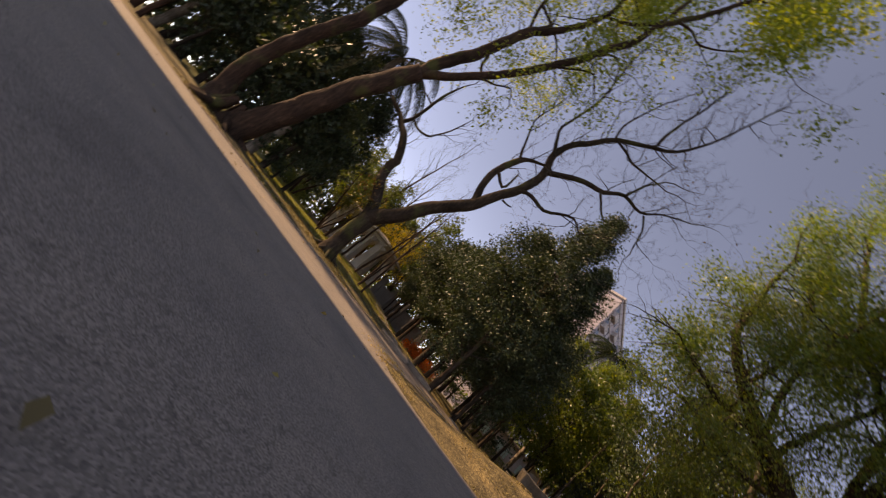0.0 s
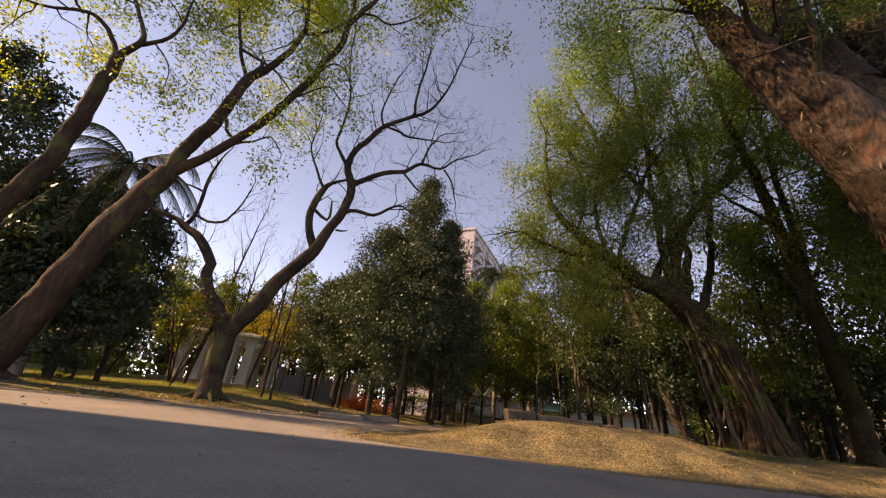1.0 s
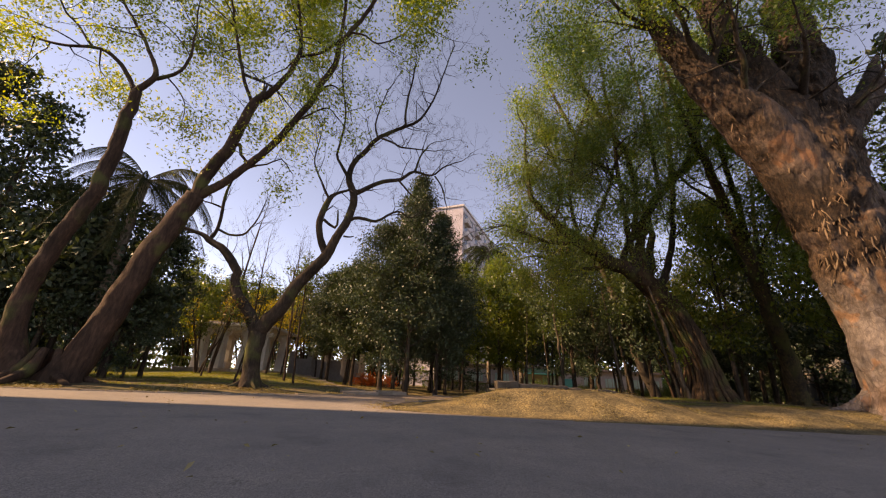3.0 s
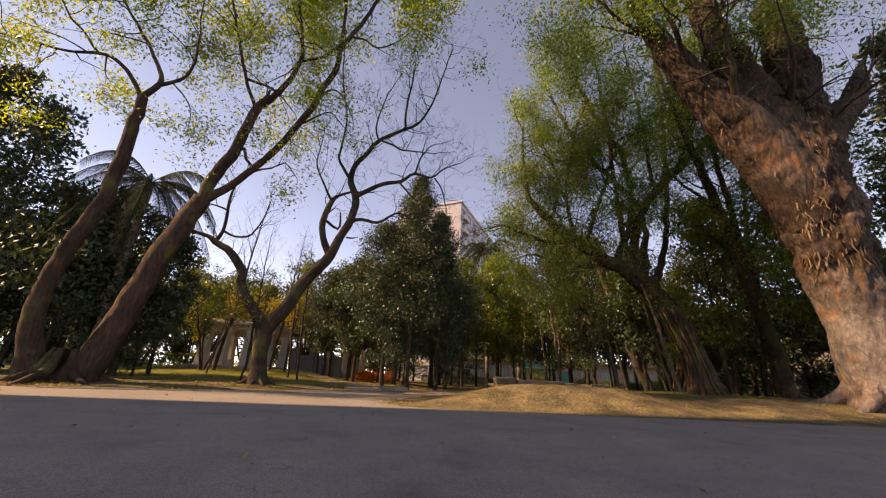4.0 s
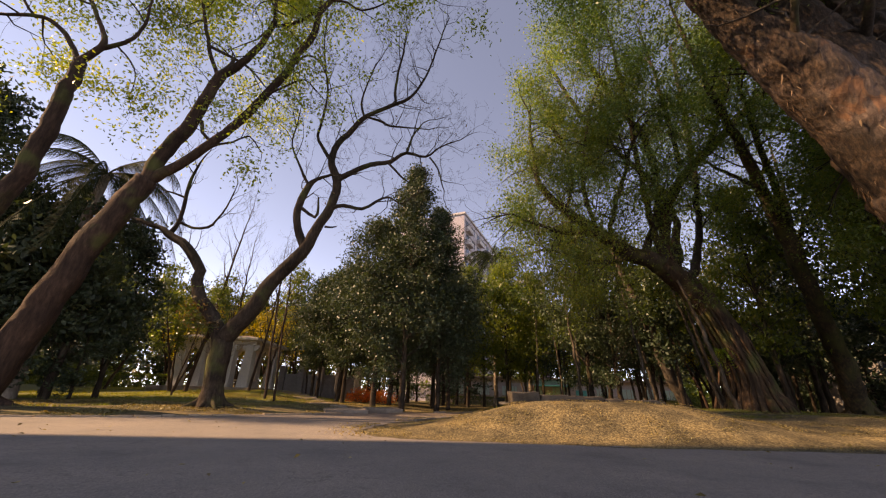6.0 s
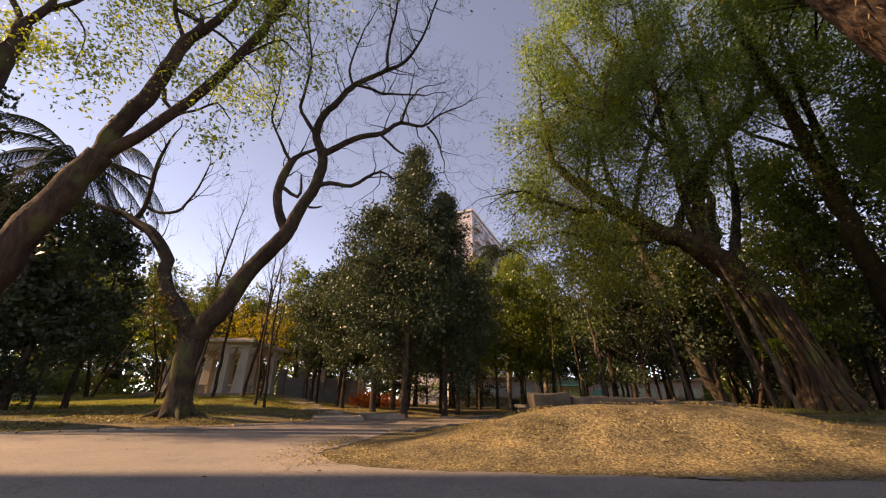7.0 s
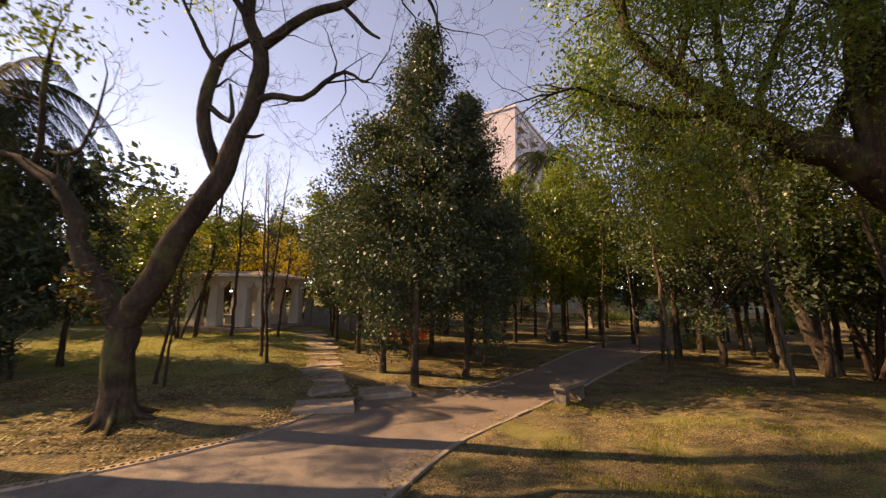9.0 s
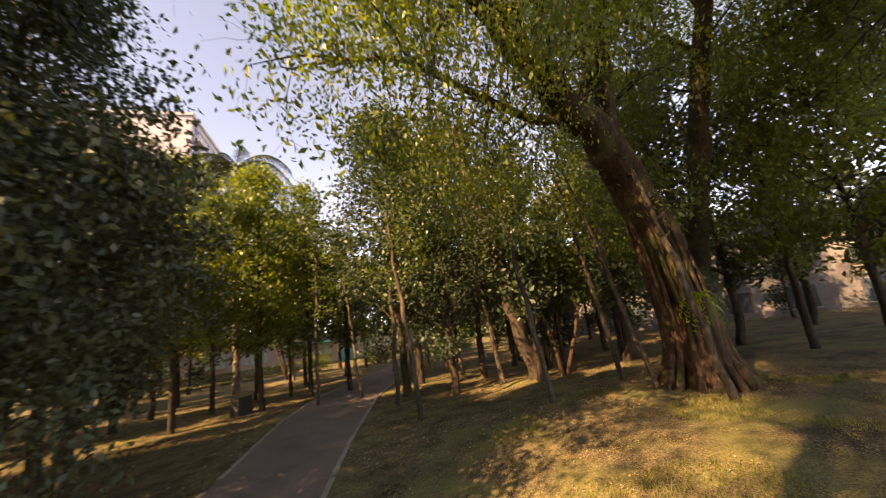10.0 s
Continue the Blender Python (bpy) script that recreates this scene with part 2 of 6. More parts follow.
def in_road(x, y):
    x, y = np.atleast_1d(x).astype(float), np.atleast_1d(y).astype(float)
    inside = np.zeros(x.shape, bool)
    px, py = ROAD_RING.T
    for i in range(len(px)):
        x1, y1, x2, y2 = px[i - 1], py[i - 1], px[i], py[i]
        hit = ((y1 > y) != (y2 > y)) & (x < (x2 - x1) * (y - y1) / (y2 - y1 + 1e-12) + x1)
        inside ^= hit
    return inside


def road_distance(x, y):
    x, y = np.atleast_1d(x).astype(float), np.atleast_1d(y).astype(float)
    d = np.full(x.shape, 1e9)
    for line in (PATH_LEFT, PATH_RIGHT):
        for a, b in zip(line[:-1], line[1:]):
            e = b - a
            s = np.clip(((x - a[0]) * e[0] + (y - a[1]) * e[1]) / (e @ e + 1e-9), 0, 1)
            d = np.minimum(d, np.hypot(x - a[0] - s * e[0], y - a[1] - s * e[1]))
    return np.where(in_road(x, y), 0, d)


def ground_z(x, y, d=None):
    """Height of the ground: road level at the path, a mound beside it, a lawn that rises to the pergola."""
    x, y = np.atleast_1d(x).astype(float), np.atleast_1d(y).astype(float)
    d = road_distance(x, y) if d is None else d
    near = smooth(0.0, 2.6, d)
    mound = 0.53 * np.exp(-((np.abs(x - 2.7) / 2.5) ** 3) - ((y - 5.05) / 1.75) ** 2)
    right = 0.4 * smooth(3.5, 8.5, x) * (1 - smooth(11, 19, y))
    left = 0.16 * smooth(1, -2, x) + 0.5 * smooth(12, 22, y) * smooth(-5, -10, x)
    far = 0.1 * np.sin(x * 0.31 + 1) * np.sin(y * 0.27) * smooth(0, 6, d)
    fine = 0.025 * np.sin(x * 2.3 + y) * np.sin(y * 1.9 - x * 0.6)
    return near * (right + left + far + fine) + smooth(0.0, 1.5, d) * np.maximum(mound, 0.47 * smooth(0.9, 1.5, x) * (1 - smooth(4.5, 6.5, x)) * smooth(5.3, 5.6, y) * (1 - smooth(6.6, 8.6, y)))


def gz(x, y):
    return float(ground_z(x, y)[0])


def graded(*spans):
    return np.unique(np.concatenate([np.arange(a, b, s) for a, b, s in spans] + [np.array([spans[-1][1]])]).round(4))


gx = graded((-2500, -300, 400), (-300, -60, 40), (-60, -18, 1.5), (-18, 16, 0.3), (16, 60, 1.5), (60, 300, 40), (300, 2500, 400))
gy = graded((-2500, -300, 400), (-300, -20, 40), (-20, 0, 2), (0, 24, 0.3), (24, 60, 1.2), (60, 300, 40), (300, 2500, 400))
XX, YY = np.meshgrid(gx, gy)
ZZ = ground_z(XX.ravel(), YY.ravel())
gs = Shape()
nx = len(gx)
gs.add(np.stack([XX.ravel(), YY.ravel(), ZZ], 1), [(j * nx + i, j * nx + i + 1, (j + 1) * nx + i + 1, (j + 1) * nx + i) for j in range(len(gy) - 1) for i in range(nx - 1)])

m, n, l, b = material("leaf-strewn soil and grass", 0.95, spec=0.15)
fine = mapped(n, l, "ShaderNodeTexVoronoi", 55.0)
speck = mapped(n, l, "ShaderNodeTexNoise", 45.0, Detail=4.0)
patch = mapped(n, l, "ShaderNodeTexNoise", 0.55, Detail=6.0, Roughness=0.6)
soil = ramp(n, l, fine.outputs["Color"], ((0.15, (0.05, 0.04, 0.028)), (0.45, (0.115, 0.089, 0.054)), (0.7, (0.185, 0.145, 0.085)), (0.92, (0.275, 0.222, 0.132))))
stain = mapped(n, l, "ShaderNodeTexNoise", 1.4, Detail=9.0, Roughness=0.68)
soil = mix(n, l, 1.0, soil, ramp(n, l, stain.outputs[0], ((0.36, (0.42, 0.42, 0.4)), (0.5, (0.88, 0.86, 0.8)), (0.64, (1.35, 1.24, 1.02)))), "MULTIPLY")
turf = ramp(n, l, speck.outputs[0], ((0.3, (0.085, 0.085, 0.03)), (0.55, (0.18, 0.172, 0.062)), (0.75, (0.27, 0.24, 0.1))))
where = n.new("ShaderNodeNewGeometry")
split = n.new("ShaderNodeSeparateXYZ")
l.new(where.outputs["Position"], split.inputs[0])
lawn_x = n.new("ShaderNodeMapRange")
lawn_x.inputs[1].default_value, lawn_x.inputs[2].default_value = -5.5, -8.0
l.new(split.outputs[0], lawn_x.inputs[0])
lawn_y = n.new("ShaderNodeMapRange")
lawn_y.inputs[1].default_value, lawn_y.inputs[2].default_value = 11.0, 13.5
l.new(split.outputs[1], lawn_y.inputs[0])
lawn = n.new("ShaderNodeMath")
lawn.operation = "MULTIPLY"
l.new(lawn_x.outputs[0], lawn.inputs[0])
l.new(lawn_y.outputs[0], lawn.inputs[1])
green = n.new("ShaderNodeMath")
green.operation, green.use_clamp = "MULTIPLY_ADD", True
l.new(lawn.outputs[0], green.inputs[0])
green.inputs[1].default_value = 0.85
back = n.new("ShaderNodeMapRange")
back.inputs[1].default_value, back.inputs[2].default_value = 5.2, 6.4
l.new(split.outputs[1], back.inputs[0])
l.new(mix(n, l, 1.0, ramp(n, l, patch.outputs[0], ((0.5, (0, 0, 0)), (0.64, (0.75, 0.75, 0.75)))), back.outputs[0], "MULTIPLY"), green.inputs[2])
l.new(mix(n, l, green.outputs[0], soil, turf), b.inputs["Base Color"])
relief(n, l, b, stain.outputs[0], 0.5, 0.05)
GROUND = m
part("ground", gs, GROUND)
tagged(bpy.data.objects["ground"], "brown soil with patchy grass and dry fallen leaves", "ground", kind="structure")

m, n, l, b = material("worn asphalt", 0.85, spec=0.3)
stone = mapped(n, l, "ShaderNodeTexVoronoi", 190.0)
blot = mapped(n, l, "ShaderNodeTexNoise", 0.8, Detail=7.0, Roughness=0.65)
crack = mapped(n, l, "ShaderNodeTexNoise", 1.7, Detail=10.0, Roughness=0.55)
tone = ramp(n, l, stone.outputs["Color"], ((0.1, (0.12, 0.103, 0.092)), (0.5, (0.208, 0.178, 0.158)), (0.9, (0.305, 0.26, 0.23))))
shade_c = ramp(n, l, blot.outputs[0], ((0.28, (0.6, 0.6, 0.62)), (0.45, (0.95, 0.95, 0.95)), (0.7, (1.22, 1.18, 1.14))))
col = mix(n, l, 1.0, tone, shade_c, "MULTIPLY")
line_f = ramp(n, l, crack.outputs[0], ((0.49, (0, 0, 0)), (0.497, (0.6, 0.6, 0.6)), (0.504, (0, 0, 0))))
rare = ramp(n, l, blot.outputs[0], ((0.46, (0, 0, 0)), (0.56, (1, 1, 1))))
col = mix(n, l, mix(n, l, 1.0, line_f, rare, "MULTIPLY"), col, (0.05, 0.042, 0.038))
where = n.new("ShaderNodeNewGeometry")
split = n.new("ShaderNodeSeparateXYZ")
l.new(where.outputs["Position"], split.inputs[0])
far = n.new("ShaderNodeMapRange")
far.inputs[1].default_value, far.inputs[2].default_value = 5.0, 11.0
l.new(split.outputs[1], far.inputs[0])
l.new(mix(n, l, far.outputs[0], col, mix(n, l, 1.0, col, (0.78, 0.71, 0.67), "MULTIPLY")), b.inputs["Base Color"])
relief(n, l, b, stone.outputs["Distance"], 0.25, 0.003)
ASPHALT = m
rs = Shape()
worn = resample(PATH_RIGHT, 1400)
way_n = np.gradient(worn, axis=0)
way_n = np.stack([way_n[:, 1], -way_n[:, 0]], 1) / (np.linalg.norm(way_n, axis=1, keepdims=True) + 1e-9)
ragged_by = np.array([0.12 * noise.noise(Vector((x * 1.3, y * 1.3, 4))) + 0.07 * noise.noise(Vector((x * 5, y * 5, 1))) + 0.03 * noise.noise(Vector((x * 14, y * 14, 2))) for x, y in worn])
worn = worn + way_n * (ragged_by * (1 - smooth(7, 8, worn[:, 1])))[:, None]
ring = np.vstack([PATH_LEFT, worn[::-1], [[60, -40], [-60, -40]]])
rs.add(np.c_[ring, np.full(len(ring), 0.008)], [tuple(range(len(ring)))[::-1]])
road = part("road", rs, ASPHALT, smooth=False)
tagged(road, "worn grey-brown asphalt path with cracks and stains", "path", kind="structure")


# ---- trees ----
def limb(parent, name, pts, mat, sides=10, rough=0.06, seed=1, crook=1.0):
    s = Shape()
    line = curve_points(pts, 0.2)
    for k in range(2, len(line) - 1):
        q = Vector(line[k, :3])
        bend = min(0.09, 0.03 + line[k, 3] * 0.35) * crook
        line[k, :3] += np.array((noise.noise(q * 3.7 + Vector((3, 3, 1))), noise.noise(q * 3.7 + Vector((8, 1, 2))), 0)) * bend * 0.35
        line[k, :3] += np.array((noise.noise(q * 1.3), noise.noise(q * 1.3 + Vector((5, 1, 2))), noise.noise(q * 1.3 + Vector((2, 7, 3))))) * bend
    tube(s, line, sides, rough, seed)
    part(name, s, mat, parent)
    return line


def twigs_from(lines, g, every, length, radius, depth, spread=1.0, lift=0.15, bend=0.4, split=3, from_share=0.25):
    """Side branches all along some limbs: one mesh, and the tips."""
    s, tips = Shape(), []
    for line in lines:
        p = line[:, :3]
        run = np.r_[0, np.cumsum(np.linalg.norm(np.diff(p, axis=0), axis=1))]
        for d in np.arange(run[-1] * from_share, run[-1], every):
            i = min(len(p) - 2, int(np.searchsorted(run, d)))
            t = unit(p[i + 1] - p[i])
            side = unit(np.cross(t, g.normal(size=3)) * (1, 1, 0.8) + np.array([0, 0, lift]))
            share = d / run[-1]
            sprout(s, g, p[i], unit(t * 0.45 + side * spread), length * (1.15 - 0.5 * share) * (0.6 + 0.7 * g.random()), min(radius, line[i, 3] * 0.55), depth, tips, bend, split, lift)
        sprout(s, g, p[-1], unit(p[-1] - p[-3]), length * 0.8, line[-1, 3], depth, tips, bend, split, lift)
    return s, tips


def crown_on(parent, tips, g, per_tip, sigma, size, mat, label="", droop=0.2, gaps=-2.0, grain=0.55):
    """Leaves in clumps round the tips; gaps between -0.5 and 0.3 opens holes in the crown."""
    c = np.array([t[0] for t in tips])
    c = c[[noise.noise(Vector(p) * grain) > gaps for p in c]]
    pts = clumps(g, c, per_tip, sigma)
    return part("crown", leaf_mesh("crown", leaves(pts, g, size, droop=droop), mat), mat, parent, label)


def roots(parent, x, y, r, count, mat, seed, reach=1.0):
    g = np.random.default_rng(seed)
    for k in range(count):
        a = 2 * math.pi * (k + 0.5 * g.random()) / count
        c, s = math.cos(a), math.sin(a)
        d = r * (1.2 + reach * g.random())
        pts = [(x + c * r * 0.55, y + s * r * 0.55, gz(x, y) + r * 1.5, r * 0.16), (x + c * r * 1.0, y + s * r * 1.0, gz(x, y) + r * 0.45, r * 0.26), (x + c * (r + d * 0.5), y + s * (r + d * 0.5), gz(x + c * r, y + s * r) + 0.03, r * 0.16), (x + c * (r + d), y + s * (r + d), gz(x + c * (r + d), y + s * (r + d)) - 0.08, r * 0.07)]
        sh = Shape()
        tube(sh, curve_points(pts, 0.15), 7, 0.1, seed + k)
        part("root", sh, mat, parent)


def camphor_tree():
    g = np.random.default_rng(11)
    t = thing("camphor_tree", "tall twin-stemmed tree with reddish brown bark and thin yellow-green foliage", "tree")
    bx, by = -10.57, 6.7
    z = gz(bx, by)
    limb(t, "trunk", [(bx - 0.05, by, z - 0.25, 0.654), (bx, by, z + 0.1, 0.508), (-10.36, 6.75, 0.77, 0.390), (-9.94, 6.80, 2.27, 0.340), (-9.45, 6.85, 4.13, 0.305), (-8.99, 6.90, 5.60, 0.282), (-8.76, 6.95, 6.17, 0.273)], BARK_BROWN, 16, 0.05, 3)
    limb(t, "trunk", [(-11.41, 6.3, z - 0.25, 0.477), (-11.61, 6.3, z + 0.25, 0.354), (-11.94, 6.26, 1.28, 0.261), (-12.05, 6.21, 2.38, 0.231), (-11.90, 6.17, 3.31, 0.214), (-11.58, 6.12, 4.48, 0.207), (-11.19, 6.08, 5.85, 0.204), (-11.12, 6.04, 7.31, 0.193), (-11.15, 5.99, 8.64, 0.179), (-11.17, 5.95, 9.52, 0.156)], BARK_BROWN, 14, 0.05, 4)
    roots(t, bx - 0.45, by - 0.1, 0.55, 8, BARK_BROWN, 5)
    a = limb(t, "limb", [(-8.79, 6.95, 6.15, 0.207), (-8.57, 6.94, 7.19, 0.203), (-8.20, 6.93, 8.16, 0.192), (-7.94, 6.91, 9.29, 0.173), (-7.71, 6.90, 10.22, 0.159)], BARK_BROWN, 10, crook=0.8)
    a1 = limb(t, "limb", [(-7.75, 6.90, 10.09, 0.067), (-8.41, 6.86, 11.51, 0.062), (-8.92, 6.82, 12.90, 0.056), (-9.54, 6.78, 14.70, 0.051), (-10.38, 6.74, 17.35, 0.039), (-11.17, 6.70, 20.35, 0.027)], BARK_BROWN, 8, crook=0.8)
    a2 = limb(t, "limb", [(-7.75, 6.90, 10.17, 0.134), (-7.25, 6.87, 10.64, 0.117), (-6.67, 6.84, 11.65, 0.095), (-6.42, 6.81, 12.83, 0.084), (-6.62, 6.79, 14.03, 0.059), (-7.00, 6.76, 15.61, 0.054), (-7.72, 6.73, 18.41, 0.042), (-8.07, 6.70, 21.19, 0.028)], BARK_BROWN, 8, crook=0.8)
    limb(t, "limb", [(-8.19, 6.90, 8.09, 0.063), (-7.81, 6.90, 8.29, 0.059), (-7.64, 6.90, 7.87, 0.052), (-7.26, 6.90, 7.49, 0.041)], BARK_BROWN, 8, crook=0.8)
    b_ = limb(t, "limb", [(-8.74, 6.95, 6.11, 0.163), (-8.04, 6.93, 6.65, 0.129), (-7.48, 6.91, 7.25, 0.120), (-6.68, 6.89, 8.24, 0.119), (-6.07, 6.86, 9.40, 0.116), (-5.52, 6.84, 10.62, 0.113), (-5.00, 6.82, 12.37, 0.111), (-4.92, 6.80, 13.51, 0.099)], BARK_BROWN, 10, crook=0.8)
    b1 = limb(t, "limb", [(-4.91, 6.80, 13.42, 0.072), (-4.97, 6.78, 14.84, 0.067), (-5.02, 6.75, 16.17, 0.062), (-5.33, 6.72, 19.09, 0.042), (-5.48, 6.70, 21.98, 0.029)], BARK_BROWN, 8, crook=0.8)
    b2 = limb(t, "limb", [(-4.91, 6.80, 13.42, 0.092), (-4.43, 6.74, 14.35, 0.087), (-3.93, 6.68, 15.32, 0.075), (-3.54, 6.62, 16.32, 0.069), (-2.48, 6.56, 18.77, 0.049), (-1.31, 6.50, 21.71, 0.029)], BARK_BROWN, 8, crook=0.8)
    b3 = limb(t, "limb", [(-4.93, 6.80, 13.57, 0.066), (-5.52, 6.80, 12.90, 0.059), (-6.37, 6.80, 12.52, 0.045), (-6.81, 6.80, 11.88, 0.025)], BARK_BROWN, 8, crook=0.8)
    b4 = limb(t, "limb", [(-4.54, 6.70, 13.97, 0.046), (-3.88, 6.66, 13.76, 0.040), (-3.37, 6.62, 13.36, 0.033), (-2.59, 6.58, 13.70, 0.026), (-1.71, 6.54, 14.54, 0.020), (-0.74, 6.50, 13.94, 0.014)], BARK_BROWN, 8, crook=0.8)
    l1 = limb(t, "limb", [(-11.20, 5.95, 9.47, 0.083), (-11.71, 5.92, 10.25, 0.073), (-12.40, 5.89, 10.94, 0.063), (-13.17, 5.86, 11.24, 0.057), (-14.43, 5.83, 11.27, 0.045), (-15.46, 5.79, 11.49, 0.040), (-16.49, 5.76, 11.71, 0.035), (-18.13, 5.73, 11.98, 0.024), (-19.74, 5.70, 12.19, 0.014)], BARK_BROWN, 8, crook=0.8)
    l2 = limb(t, "limb", [(-13.27, 5.95, 11.31, 0.042), (-14.03, 5.89, 12.17, 0.037), (-14.89, 5.83, 13.01, 0.032), (-15.83, 5.76, 14.51, 0.027), (-17.16, 5.70, 16.94, 0.017)], BARK_BROWN, 8, crook=0.8)
    r1 = limb(t, "limb", [(-11.17, 5.95, 9.57, 0.104), (-10.70, 5.91, 10.13, 0.091), (-10.94, 5.88, 10.80, 0.069), (-11.37, 5.84, 11.53, 0.060), (-12.21, 5.81, 12.68, 0.049), (-12.90, 5.77, 13.60, 0.044), (-14.09, 5.74, 15.65, 0.034), (-15.19, 5.70, 18.30, 0.023)], BARK_BROWN, 8, crook=0.8)
    r2 = limb(t, "limb", [(-10.72, 5.95, 10.12, 0.075), (-10.35, 5.92, 10.23, 0.065), (-9.92, 5.90, 10.52, 0.054), (-9.79, 5.88, 11.17, 0.045), (-9.86, 5.85, 12.25, 0.034), (-10.11, 5.83, 13.67, 0.023), (-10.23, 5.80, 15.87, 0.018)], BARK_BROWN, 8, crook=0.8)
    r3 = limb(t, "limb", [(-10.30, 5.95, 10.20, 0.027), (-9.69, 5.95, 9.57, 0.022), (-9.38, 5.95, 8.99, 0.016), (-9.27, 5.95, 8.17, 0.011)], BARK_BROWN, 8, crook=0.8)
    k = limb(t, "limb", [(-7.48, 6.90, 7.24, 0.045), (-7.02, 6.88, 7.44, 0.035), (-6.63, 6.85, 7.50, 0.029), (-6.17, 6.83, 7.75, 0.023), (-5.78, 6.80, 7.30, 0.018)], BARK_BROWN, 8, crook=0.8)
    k2 = limb(t, "limb", [(-6.06, 6.85, 9.39, 0.043), (-5.49, 6.83, 9.81, 0.031), (-4.90, 6.82, 10.11, 0.025), (-4.40, 6.80, 9.61, 0.018)], BARK_BROWN, 8, crook=0.8)
    k3 = limb(t, "limb", [(-5.44, 6.85, 10.78, 0.045), (-4.94, 6.80, 11.19, 0.032), (-4.43, 6.75, 10.77, 0.025), (-3.98, 6.70, 9.82, 0.018)], BARK_BROWN, 8, crook=0.8)
    # y2 is an added limb whose foliage dapples the ground east of it with shade
    y2 = limb(t, "limb", [(-8.41, 6.86, 11.51, 0.06), (-8.2, 8.6, 12.6, 0.045), (-8.0, 10.6, 13.0, 0.02)], BARK_BROWN, 8, crook=0.8)
    tw, tips = twigs_from([a1, a2, b1, b2, b3, b4, l1, l2, r1, r2, y2], g, 0.62, 1.9, 0.045, 2, lift=0.05, from_share=0.25)
    part("twigs", tw, TWIG, t)
    s, hang = twigs_from([a, b_, r3, k, k2, k3], g, 0.34, 1.0, 0.018, 2, lift=-0.1, from_share=0.4)
    part("twigs", s, TWIG, t)
    crown_on(t, hang, g, 16, 0.26, 0.115, LEAF_CAMPHOR, "thin yellow-green leaves", gaps=0.0, grain=0.9)
    tips = [q for q in tips if q[0][2] > 9.0]
    crown_on(t, [q for q in tips if q[0][2] <= 15.5], g, 80, 0.31, 0.13, LEAF_CAMPHOR, "thin yellow-green leaves", gaps=0.02, grain=0.8)
    crown_on(t, [q for q in tips if q[0][2] > 15.5], g, 70, 0.5, 0.16, LEAF_CAMPHOR, "thin yellow-green leaves")


